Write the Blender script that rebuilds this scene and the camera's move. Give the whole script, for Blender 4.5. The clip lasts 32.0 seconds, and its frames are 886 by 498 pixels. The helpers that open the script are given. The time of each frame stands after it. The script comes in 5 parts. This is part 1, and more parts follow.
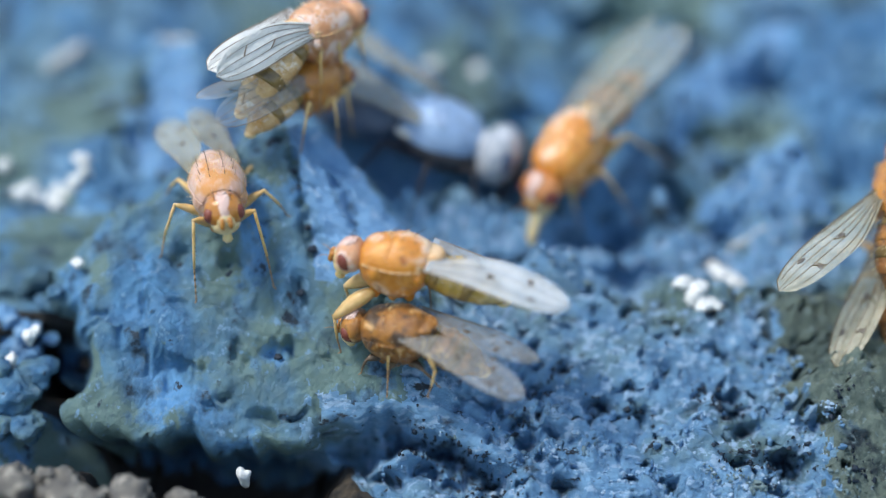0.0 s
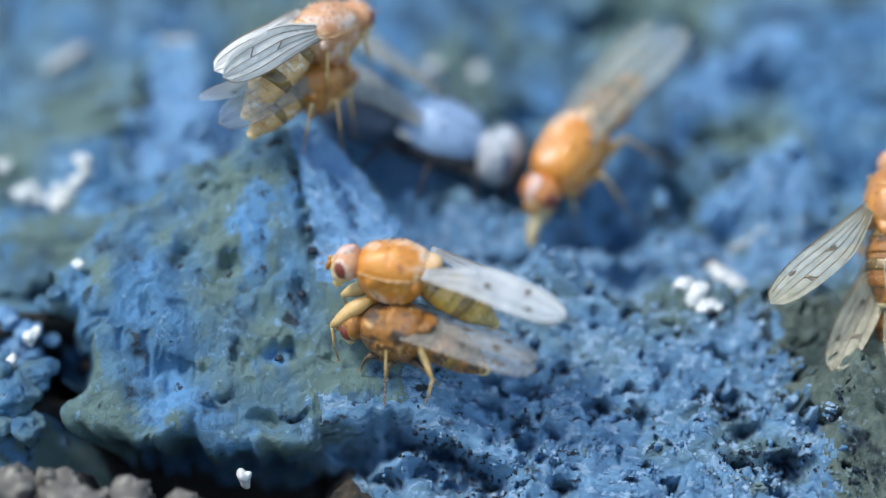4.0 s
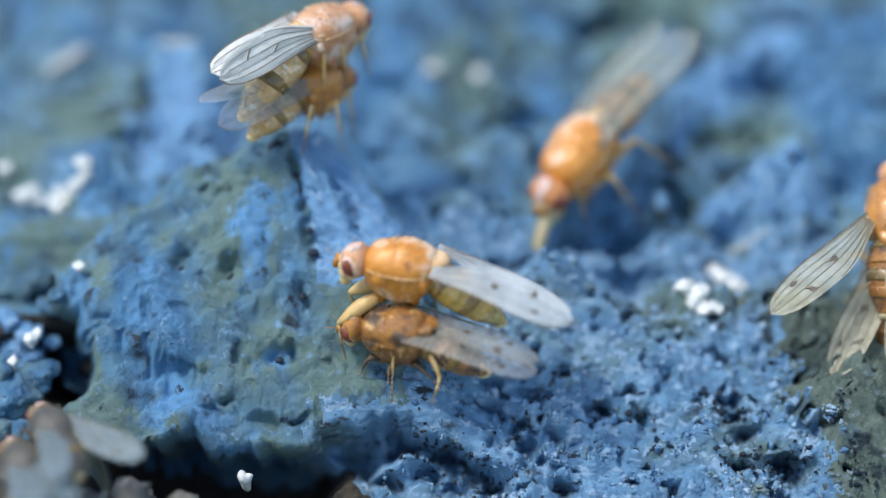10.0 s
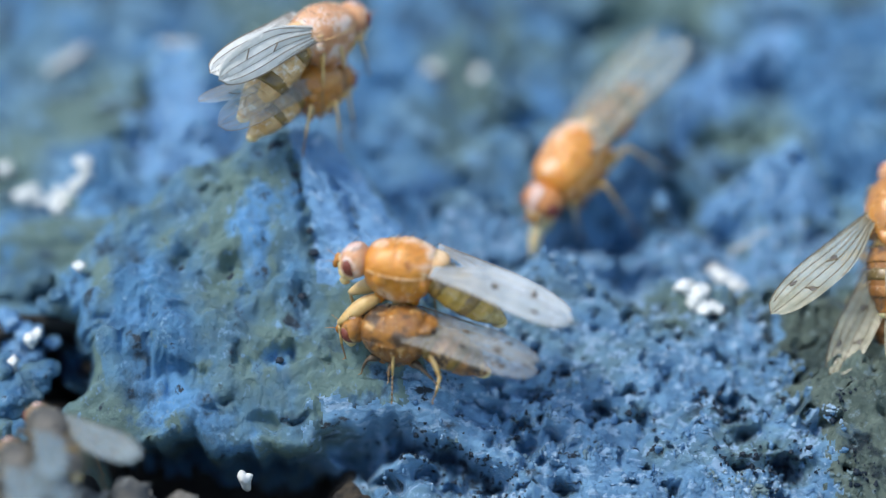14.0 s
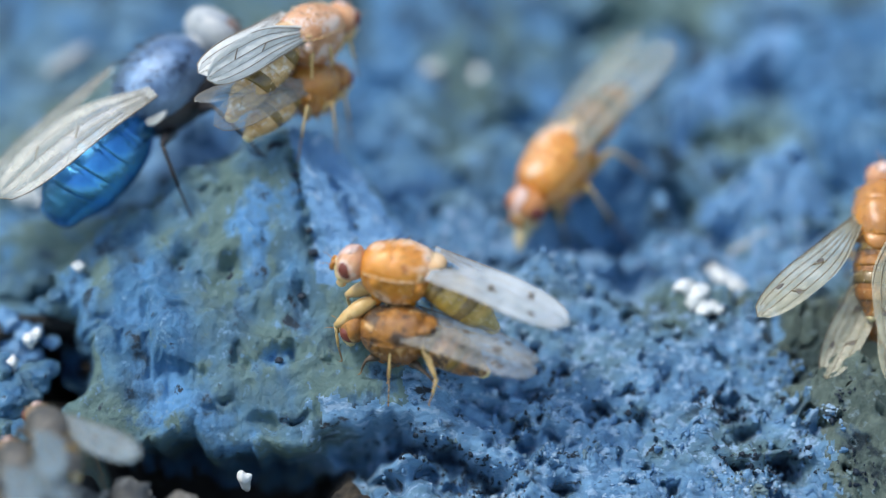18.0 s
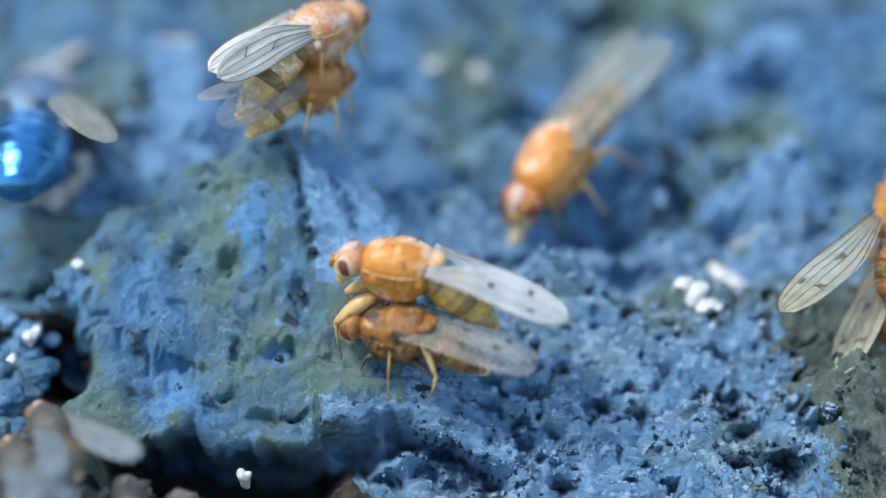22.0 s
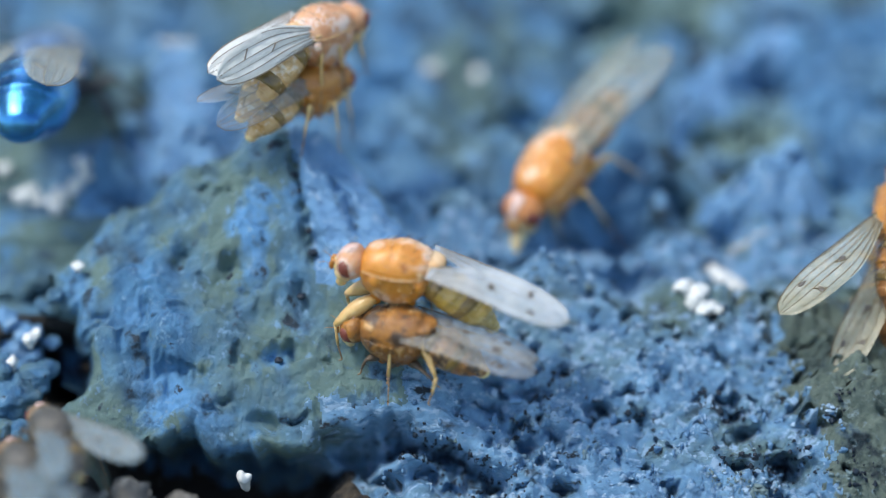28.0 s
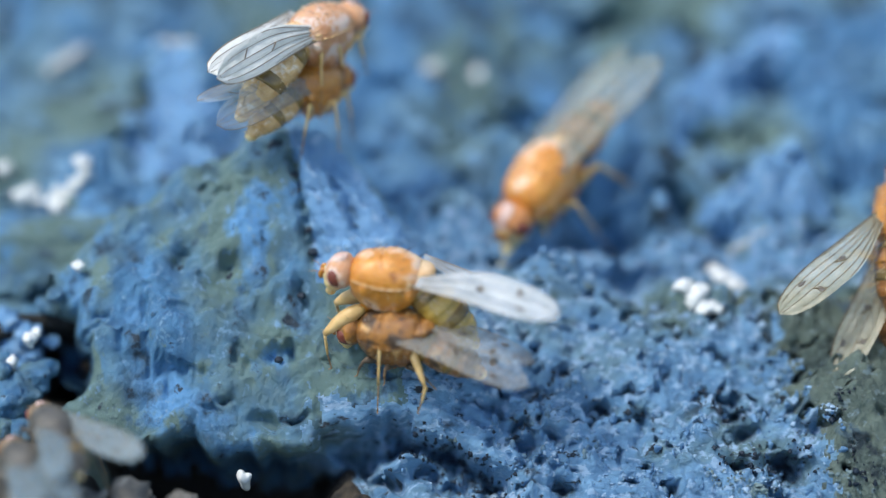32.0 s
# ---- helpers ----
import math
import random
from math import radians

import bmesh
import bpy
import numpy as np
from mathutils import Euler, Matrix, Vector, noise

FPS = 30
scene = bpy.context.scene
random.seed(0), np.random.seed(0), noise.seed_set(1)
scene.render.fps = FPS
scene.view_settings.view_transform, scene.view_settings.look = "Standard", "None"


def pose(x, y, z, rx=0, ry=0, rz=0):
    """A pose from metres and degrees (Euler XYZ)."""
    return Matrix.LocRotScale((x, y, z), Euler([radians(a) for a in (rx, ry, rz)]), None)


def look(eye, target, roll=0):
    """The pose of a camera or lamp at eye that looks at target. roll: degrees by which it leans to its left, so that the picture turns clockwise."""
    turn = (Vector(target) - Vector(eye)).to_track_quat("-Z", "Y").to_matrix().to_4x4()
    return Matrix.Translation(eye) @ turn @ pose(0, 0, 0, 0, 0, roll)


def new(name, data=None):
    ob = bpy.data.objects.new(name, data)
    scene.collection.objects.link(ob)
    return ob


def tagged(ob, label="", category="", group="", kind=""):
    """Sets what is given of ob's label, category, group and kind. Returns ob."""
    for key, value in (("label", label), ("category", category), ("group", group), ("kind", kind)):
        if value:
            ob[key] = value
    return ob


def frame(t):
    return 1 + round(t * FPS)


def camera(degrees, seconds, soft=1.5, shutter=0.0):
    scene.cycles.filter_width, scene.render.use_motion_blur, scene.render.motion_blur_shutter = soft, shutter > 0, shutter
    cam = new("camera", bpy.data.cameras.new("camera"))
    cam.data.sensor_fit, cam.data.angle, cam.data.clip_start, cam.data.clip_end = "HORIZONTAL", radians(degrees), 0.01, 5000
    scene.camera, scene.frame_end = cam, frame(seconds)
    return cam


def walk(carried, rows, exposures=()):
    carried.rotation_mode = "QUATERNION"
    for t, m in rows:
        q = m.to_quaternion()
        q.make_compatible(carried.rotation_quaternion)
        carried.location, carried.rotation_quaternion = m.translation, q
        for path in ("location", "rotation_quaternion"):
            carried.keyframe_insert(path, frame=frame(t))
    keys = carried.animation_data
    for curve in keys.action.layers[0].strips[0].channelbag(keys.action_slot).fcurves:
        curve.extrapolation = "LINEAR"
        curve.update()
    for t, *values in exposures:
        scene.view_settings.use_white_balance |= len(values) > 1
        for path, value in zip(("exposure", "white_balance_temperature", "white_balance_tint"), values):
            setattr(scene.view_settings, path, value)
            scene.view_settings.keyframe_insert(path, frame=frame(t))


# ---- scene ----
# All sizes below are in millimetres; MM turns them into metres.
MM = 0.001
TILT = radians(30)
DIST = 73.0
RIGHT = Vector((1, 0, 0))
UP = Vector((0, math.sin(TILT), math.cos(TILT)))
AHEAD = Vector((0, math.cos(TILT), -math.sin(TILT)))
EYE = -AHEAD * DIST

# ---- camera: a tripod macro shot with a slight wobble ----
cam = camera(22.0, 32.0, soft=1.2, shutter=0.5)
cam.data.dof.use_dof = True
cam.data.dof.focus_distance = (DIST - 1.1) * MM
cam.data.dof.aperture_fstop = 15.0


def aim(dx, dy):
    """The camera, turned so little that the picture's centre slips by dx to the right and dy down (hundredths of a millimetre)."""
    target = RIGHT * (-dx * 0.01) + UP * (dy * 0.01)
    return look(EYE * MM, target * MM)


WOBBLE = [(0, -5, -11), (0.5, 7, -12), (1.0, 2, -11), (2.0, 0, -7), (3.5, -3, -7), (6.5, -3, -7), (7.0, 2, -5), (7.5, 0, -7), (8.0, 0, 0), (14.0, 0, 0),
          (16.5, -2, 0), (19.0, -2, 0), (19.5, -2, -5), (21.0, -2, -5), (21.5, -3, -7), (25.5, -3, -7), (27.5, -3, -2), (28.0, -3, 0), (28.5, -3, 0),
          (29.5, -3, -2), (30.0, -3, -11), (31.5, -3, -10), (32.0, -3, -2)]
walk(cam, [(t, aim(dx, dy)) for t, dx, dy in WOBBLE])

# ---- light: open shade under a bright blue sky, with a soft sun ----
world = bpy.data.worlds.new("world")
scene.world = world
world.use_nodes = True
wn = world.node_tree
sky = wn.nodes.new("ShaderNodeTexSky")
sky.sky_type = "NISHITA"
sky.sun_disc = False
sky.sun_elevation = radians(64)
sky.sun_rotation = radians(257)
sky.air_density = 1.3
wn.links.new(sky.outputs[0], wn.nodes["Background"].inputs[0])
wn.nodes["Background"].inputs[1].default_value = 0.13
sun_data = bpy.data.lights.new("sun", "SUN")
sun_data.energy = 2.0
sun_data.angle = radians(14)
sun_data.color = (1.0, 0.95, 0.86)
sun = new("sun", sun_data)
sun.matrix_basis = look((-0.42, -0.10, 0.90), (0, 0, 0))
scene.view_settings.exposure = 0.66


# ---- materials ----
def material(name, dark, light, grain, rough=0.5, metal=0.0, bump=0.0, bump_grain=None, alpha=1.0, sheen=0.0, sub=0.0, spec=0.5, stains=None, coat=0.0, more=(), wet=None, stretch=(1, 1, 1)):
    """A procedural surface: two colours mixed by noise of that many features a millimetre, with fine relief (bump in mm)."""
    m = bpy.data.materials.new(name)
    m.use_nodes = True
    nt = m.node_tree
    b = nt.nodes["Principled BSDF"]
    co = nt.nodes.new("ShaderNodeTexCoord")
    mp = nt.nodes.new("ShaderNodeMapping")
    mp.inputs["Scale"].default_value = stretch
    nt.links.new(co.outputs["Object"], mp.inputs["Vector"])
    n1 = nt.nodes.new("ShaderNodeTexNoise")
    n1.inputs["Scale"].default_value = grain * 1000
    n1.inputs["Detail"].default_value = 6
    n1.inputs["Roughness"].default_value = 0.65
    nt.links.new(mp.outputs[0], n1.inputs["Vector"])
    ramp = nt.nodes.new("ShaderNodeValToRGB")
    ramp.color_ramp.elements[0].position, ramp.color_ramp.elements[1].position = 0.32, 0.68
    ramp.color_ramp.elements[0].color, ramp.color_ramp.elements[1].color = (*dark, 1), (*light, 1)
    nt.links.new(n1.outputs["Fac"], ramp.inputs[0])
    out = ramp.outputs[0]
    for tint, size, low, high in ([stains] if stains else []) + list(more):
        n2 = nt.nodes.new("ShaderNodeTexNoise")
        n2.inputs["Scale"].default_value = size * 1000
        n2.inputs["Detail"].default_value = 5
        n2.inputs["Roughness"].default_value = 0.6
        nt.links.new(mp.outputs[0], n2.inputs["Vector"])
        r2 = nt.nodes.new("ShaderNodeValToRGB")
        r2.color_ramp.elements[0].position, r2.color_ramp.elements[1].position = low, high
        nt.links.new(n2.outputs["Fac"], r2.inputs[0])
        mix = nt.nodes.new("ShaderNodeMix")
        mix.data_type = "RGBA"
        nt.links.new(r2.outputs[0], mix.inputs[0])
        nt.links.new(out, mix.inputs[6])
        mix.inputs[7].default_value = (*tint, 1)
        out = mix.outputs[2]
    nt.links.new(out, b.inputs["Base Color"])
    b.inputs["Roughness"].default_value = rough
    b.inputs["Metallic"].default_value = metal
    if wet:
        n4 = nt.nodes.new("ShaderNodeTexNoise")
        n4.inputs["Scale"].default_value = wet * 1000
        n4.inputs["Detail"].default_value = 4
        nt.links.new(mp.outputs[0], n4.inputs["Vector"])
        mr = nt.nodes.new("ShaderNodeMapRange")
        mr.inputs["From Min"].default_value, mr.inputs["From Max"].default_value = 0.38, 0.62
        mr.inputs["To Min"].default_value, mr.inputs["To Max"].default_value = 0.28, rough + 0.1
        nt.links.new(n4.outputs["Fac"], mr.inputs["Value"])
        nt.links.new(mr.outputs[0], b.inputs["Roughness"])
    b.inputs["Alpha"].default_value = alpha
    b.inputs["Specular IOR Level"].default_value = spec
    b.inputs["Coat Weight"].default_value = coat
    b.inputs["Sheen Weight"].default_value = sheen
    if sub:
        b.inputs["Subsurface Weight"].default_value = sub
        b.inputs["Subsurface Radius"].default_value = (0.0006, 0.0003, 0.0001)
        b.inputs["Subsurface Scale"].default_value = 1.0
    if bump:
        n3 = nt.nodes.new("ShaderNodeTexNoise")
        n3.inputs["Scale"].default_value = (bump_grain or grain * 3) * 1000
        n3.inputs["Detail"].default_value = 7
        n3.inputs["Roughness"].default_value = 0.7
        nt.links.new(mp.outputs[0], n3.inputs["Vector"])
        bp = nt.nodes.new("ShaderNodeBump")
        bp.inputs["Strength"].default_value = 1.0
        bp.inputs["Distance"].default_value = bump * MM
        nt.links.new(n3.outputs["Fac"], bp.inputs["Height"])
        nt.links.new(bp.outputs[0], b.inputs["Normal"])
        nt.links.new(bp.outputs[0], b.inputs["Coat Normal"])
        b.inputs["Coat Roughness"].default_value = 0.12
    return m


SAGE = (0.118, 0.20, 0.19)
DUNG = material("dung", (0.027, 0.102, 0.215), (0.086, 0.25, 0.44), 1.0, rough=0.6, bump=0.2, bump_grain=2.6, stains=(SAGE, 0.17, 0.42, 0.55), spec=0.5, wet=0.9, stretch=(1, 0.8, 0.8),
                more=(((0.11, 0.30, 0.55), 0.4, 0.54, 0.62), (SAGE, 0.7, 0.57, 0.64), ((0.17, 0.32, 0.48), 3.0, 0.59, 0.68), ((0.022, 0.06, 0.10), 0.8, 0.56, 0.68), ((0.014, 0.03, 0.05), 1.6, 0.64, 0.69)))
ROUGH_DUNG = material("rough_dung", (0.075, 0.20, 0.37), (0.21, 0.43, 0.67), 1.4, rough=0.5, bump=0.26, bump_grain=3.4, stains=(SAGE, 0.2, 0.48, 0.58), spec=0.6, wet=1.4, stretch=(0.6, 1, 1),
                      more=(((0.32, 0.50, 0.70), 3.0, 0.53, 0.60), ((0.02, 0.05, 0.09), 0.8, 0.62, 0.70), ((0.008, 0.018, 0.032), 1.6, 0.63, 0.68)))
# lighter blue copy that puts the sky light on some slopes into colour
LIT_BLUE_DUNG = material("lit_blue_dung", (0.09, 0.24, 0.46), (0.20, 0.41, 0.66), 0.8, rough=0.5, bump=0.2, bump_grain=2.2, spec=0.6, wet=1.0, more=(((0.03, 0.08, 0.14), 0.9, 0.60, 0.70), ((0.30, 0.48, 0.68), 2.4, 0.56, 0.63)))
OLIVE_DUNG = material("olive_dung", (0.062, 0.098, 0.088), (0.175, 0.232, 0.195), 1.2, rough=0.55, bump=0.26, bump_grain=3.0, stains=((0.06, 0.16, 0.29), 0.4, 0.55, 0.64), spec=0.5, wet=1.0,
                      more=(((0.014, 0.03, 0.04), 0.8, 0.56, 0.66), ((0.20, 0.28, 0.30), 2.6, 0.56, 0.64)))
REAR_DUNG = material("rear_dung", (0.05, 0.15, 0.29), (0.11, 0.29, 0.50), 0.55, rough=0.6, bump=0.2, bump_grain=1.8, stains=(SAGE, 0.2, 0.45, 0.58), spec=0.5, wet=0.8,
                     more=(((0.018, 0.042, 0.06), 0.45, 0.55, 0.65), ((0.20, 0.38, 0.56), 0.8, 0.56, 0.64)))
CRUMB = material("crumb", (0.06, 0.16, 0.31), (0.17, 0.34, 0.54), 2.0, rough=0.55, bump=0.06, bump_grain=6, stains=((0.14, 0.21, 0.22), 0.3, 0.5, 0.6))
PALE_CRUMB = material("pale_crumb", (0.20, 0.34, 0.50), (0.42, 0.56, 0.70), 2.0, rough=0.4, bump=0.04, bump_grain=6)
PALE = material("pale_grit", (0.62, 0.66, 0.66), (0.85, 0.87, 0.84), 2.0, rough=0.5, bump=0.05)
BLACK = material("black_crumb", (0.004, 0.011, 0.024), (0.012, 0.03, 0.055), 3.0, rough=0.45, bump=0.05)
# soil with the black shade of the undercut and cracks put into its colour
SHADED_SOIL = material("shaded_soil", (0.008, 0.008, 0.009), (0.045, 0.042, 0.036), 1.2, rough=0.8, bump=0.2, bump_grain=3.0, stains=((0.08, 0.065, 0.045), 0.6, 0.56, 0.66))
EARTH = material("pasture_earth", (0.06, 0.05, 0.035), (0.14, 0.13, 0.08), 0.3, rough=0.9, bump=0.3, bump_grain=1.0, stains=((0.07, 0.10, 0.035), 0.05, 0.45, 0.6))
PEBBLE = material("pebble", (0.08, 0.082, 0.085), (0.30, 0.28, 0.23), 0.9, rough=0.6, bump=0.16, bump_grain=2.6, stains=((0.64, 0.60, 0.50), 0.8, 0.50, 0.57), more=(((0.014, 0.016, 0.02), 0.7, 0.53, 0.60),))
PALE_STONE = material("pale_stone", (0.26, 0.28, 0.30), (0.52, 0.53, 0.52), 0.8, rough=0.6, bump=0.06, bump_grain=2.5)
STRAW = material("straw", (0.40, 0.42, 0.40), (0.62, 0.64, 0.62), 1.5, rough=0.6, bump=0.03)

# pale blotches put the gloss highlights of the thorax into its colour
ORANGE = material("orange_cuticle", (0.58, 0.20, 0.02), (0.80, 0.36, 0.06), 1.5, rough=0.34, bump=0.045, bump_grain=3.0, sub=0.15, stains=((0.90, 0.68, 0.50), 0.8, 0.49, 0.60), more=(((0.42, 0.14, 0.02), 1.6, 0.57, 0.68),), coat=0.6)
AMBER = material("amber_cuticle", (0.40, 0.15, 0.02), (0.58, 0.25, 0.04), 1.6, rough=0.34, bump=0.022, bump_grain=2.6, sub=0.1, coat=0.6, stains=((0.30, 0.13, 0.03), 0.7, 0.5, 0.68))
# creamy blotches stand in for white highlights on the crown
PINK = material("pinkish_head", (0.62, 0.26, 0.10), (0.80, 0.46, 0.26), 1.8, rough=0.4, bump=0.07, bump_grain=7, sub=0.1, coat=0.5, stains=((0.84, 0.66, 0.56), 1.6, 0.50, 0.60))
PALE_FRONS = material("pale_forehead", (0.70, 0.42, 0.34), (0.86, 0.70, 0.62), 2.2, rough=0.35, bump=0.05, bump_grain=7, coat=0.5)
CREAM = material("cream_face", (0.72, 0.50, 0.20), (0.86, 0.72, 0.44), 1.5, rough=0.4, bump=0.02, bump_grain=5, sub=0.2, coat=0.3)
ROSY = material("rosy_cuticle", (0.60, 0.34, 0.22), (0.82, 0.60, 0.50), 1.6, rough=0.35, bump=0.08, bump_grain=5, sub=0.1, coat=0.5, stains=((0.66, 0.30, 0.08), 1.0, 0.46, 0.58))
OLIVE = material("olive_abdomen", (0.26, 0.16, 0.02), (0.66, 0.43, 0.07), 0.9, rough=0.13, bump=0.06, bump_grain=2.6, spec=1.0, coat=1.0, stains=((0.74, 0.58, 0.24), 0.7, 0.54, 0.66))
BAND = material("dark_band", (0.10, 0.065, 0.015), (0.30, 0.19, 0.05), 1.2, rough=0.2, bump=0.03, bump_grain=2.6, coat=0.8)
EYE_RED = material("red_brown_eye", (0.14, 0.03, 0.02), (0.30, 0.09, 0.06), 3.0, rough=0.25, bump=0.02, bump_grain=14)
LEG = material("straw_leg", (0.56, 0.34, 0.10), (0.78, 0.56, 0.26), 1.5, rough=0.4, bump=0.02, bump_grain=5, sub=0.1, coat=0.3)
TARSUS = material("brown_tarsus", (0.20, 0.13, 0.07), (0.36, 0.25, 0.14), 2.0, rough=0.5)
HAIR = material("bristle", (0.03, 0.02, 0.015), (0.08, 0.05, 0.03), 3.0, rough=0.4)
VEIN = material("wing_vein", (0.14, 0.11, 0.08), (0.28, 0.23, 0.16), 2.0, rough=0.5)
DARK_VEIN = material("dark_vein", (0.05, 0.04, 0.025), (0.13, 0.10, 0.055), 2.0, rough=0.5)
SPOT = material("wing_spot", (0.05, 0.045, 0.04), (0.10, 0.09, 0.08), 2.0, rough=0.5)
WING = material("wing_membrane", (0.60, 0.68, 0.72), (0.80, 0.86, 0.90), 0.8, rough=0.22, bump=0.03, bump_grain=2.0, alpha=0.30, spec=1.0)
# denser, whiter copy of WING: sky reflected by the male's wing, put into colour
MALE_WING = material("sky_bright_wing", (0.46, 0.52, 0.55), (0.74, 0.79, 0.81), 0.9, rough=0.22, bump=0.07, bump_grain=1.6, alpha=0.42, spec=1.0)
WING_B = material("yellowish_wing", (0.34, 0.34, 0.23), (0.60, 0.58, 0.42), 0.9, rough=0.25, bump=0.05, bump_grain=2.0, alpha=0.34, spec=0.9)
SHEER_WING = material("sheer_wing", (0.42, 0.46, 0.45), (0.74, 0.77, 0.77), 0.8, rough=0.18, bump=0.08, bump_grain=1.4, alpha=0.15, spec=1.0)
# brightest wing copy: light falling on the crest pair, put into the membrane
CREST_WING = material("crest_lit_wing", (0.70, 0.73, 0.69), (0.94, 0.95, 0.91), 0.9, rough=0.2, bump=0.2, bump_grain=1.1, alpha=0.85, spec=1.0)
HAZY_WING = material("hazy_wing", (0.24, 0.29, 0.26), (0.44, 0.49, 0.44), 0.8, rough=0.4, bump=0.03, bump_grain=2.0, alpha=0.24, spec=0.6)
GREY_WING = material("grey_wing", (0.15, 0.23, 0.28), (0.30, 0.41, 0.46), 0.7, rough=0.35, bump=0.05, bump_grain=1.6, alpha=0.42, spec=0.7)
# amber lightened, with white glints put into the colour as blotches
PALE_AMBER = material("pale_amber", (0.50, 0.25, 0.05), (0.82, 0.58, 0.28), 1.1, rough=0.2, bump=0.10, bump_grain=3, coat=0.9, stains=((0.90, 0.82, 0.66), 1.0, 0.54, 0.62))
# brown cuticle; on the mounted female its dark tone and blotches also paint shade
BROWN = material("brown_cuticle", (0.20, 0.075, 0.012), (0.54, 0.23, 0.03), 1.1, rough=0.3, bump=0.08, bump_grain=3.0, coat=0.5, stains=((0.06, 0.035, 0.02), 1.0, 0.47, 0.56), more=(((0.66, 0.40, 0.16), 1.3, 0.57, 0.64),))
DULL = material("dull_cuticle", (0.07, 0.05, 0.035), (0.20, 0.14, 0.08), 0.9, rough=0.45, bump=0.03, bump_grain=3.0, coat=0.1, stains=((0.34, 0.19, 0.07), 0.7, 0.56, 0.66))
DUSTY = material("dusty_cuticle", (0.05, 0.05, 0.048), (0.13, 0.12, 0.10), 0.9, rough=0.45, bump=0.04, bump_grain=3.0, coat=0.1)
TAN = material("tan_head", (0.16, 0.105, 0.055), (0.36, 0.25, 0.14), 1.4, rough=0.4, bump=0.04, bump_grain=5, coat=0.2)
RUST = material("rust_head", (0.56, 0.18, 0.03), (0.76, 0.36, 0.14), 1.4, rough=0.35, bump=0.06, bump_grain=7, coat=0.5, stains=((0.80, 0.46, 0.22), 0.9, 0.58, 0.68))
# pale shield and rim; highlights along the rim are put into it too
SHIELD = material("pale_shield", (0.74, 0.40, 0.14), (0.88, 0.66, 0.40), 1.6, rough=0.25, bump=0.04, bump_grain=7, coat=0.7)
KNOB = material("white_knob", (0.85, 0.80, 0.66), (0.9, 0.88, 0.8), 2.0, rough=0.4)
BLUE_METAL = material("blue_metal", (0.012, 0.14, 0.42), (0.08, 0.42, 0.80), 0.7, rough=0.2, metal=0.82, bump=0.02, bump_grain=5, coat=0.7)
# dimmed copy of BLUE_METAL: the hollow's shade put into the colour
DIMMED_BLUE = material("dimmed_blue", (0.03, 0.05, 0.09), (0.10, 0.15, 0.24), 0.8, rough=0.35, metal=0.2, bump=0.04, bump_grain=5, coat=0.3)
GREY_THORAX = material("grey_thorax", (0.06, 0.11, 0.20), (0.22, 0.36, 0.56), 1.1, rough=0.3, metal=0.4, bump=0.04, bump_grain=5, stains=((0.03, 0.05, 0.09), 1.3, 0.54, 0.64), coat=0.3)
PALE_FACE = material("pale_face", (0.20, 0.24, 0.29), (0.58, 0.62, 0.66), 1.1, rough=0.35, bump=0.08, bump_grain=3.0, coat=0.3)
# lighter copy of GREY_THORAX: light on the hollow fly's back put into colour
LIT_THORAX = material("lit_thorax", (0.15, 0.26, 0.44), (0.38, 0.54, 0.76), 0.9, rough=0.35, metal=0.15, bump=0.04, bump_grain=5, coat=0.3)
DARK_HEAD = material("dark_head", (0.02, 0.022, 0.028), (0.06, 0.06, 0.07), 1.5, rough=0.45)
SILVER = material("silver_face", (0.26, 0.29, 0.31), (0.52, 0.55, 0.56), 2.0, rough=0.4)
EYE_DULL = material("dull_eye", (0.16, 0.10, 0.08), (0.34, 0.25, 0.21), 2.0, rough=0.25)
BOTTLE_WING = material("greyish_wing", (0.22, 0.25, 0.23), (0.48, 0.50, 0.44), 0.9, rough=0.25, bump=0.06, bump_grain=1.6, alpha=0.5, spec=0.9)
BLACK_LEG = material("black_leg", (0.012, 0.012, 0.014), (0.04, 0.04, 0.045), 2.0, rough=0.4)

# ---- terrain ----
# <terrain>
def lattice(ix, iy, seed):
    n = (ix.astype(np.int64) * 374761393 + iy.astype(np.int64) * 668265263 + seed * 1442695041) & 0x7FFFFFFF
    n = ((n ^ (n >> 13)) * 1274126177) & 0x7FFFFFFF
    n = n ^ (n >> 16)
    return (n % 6283) / 1000.0


def grain2(x, y, seed):
    """Gradient noise, about -1 to 1."""
    fx, fy = np.floor(x), np.floor(y)
    dx, dy = x - fx, y - fy
    u, v = dx * dx * dx * (dx * (dx * 6 - 15) + 10), dy * dy * dy * (dy * (dy * 6 - 15) + 10)
    vals = []
    for ox, oy in ((0, 0), (1, 0), (0, 1), (1, 1)):
        a = lattice(fx + ox, fy + oy, seed)
        vals.append(np.cos(a) * (dx - ox) + np.sin(a) * (dy - oy))
    top = vals[0] + u * (vals[1] - vals[0])
    low = vals[2] + u * (vals[3] - vals[2])
    return 1.4 * (top + v * (low - top))


def smax(a, b, k):
    return 0.5 * (a + b + np.sqrt((a - b) ** 2 + k * k))


def smin(a, b, k):
    return 0.5 * (a + b - np.sqrt((a - b) ** 2 + k * k))


def step(x):
    return 1 / (1 + np.exp(-np.clip(x, -40, 40)))


def bell(x, y, cx, cy, rx, ry):
    return np.exp(-(((x - cx) / rx) ** 2 + ((y - cy) / ry) ** 2))


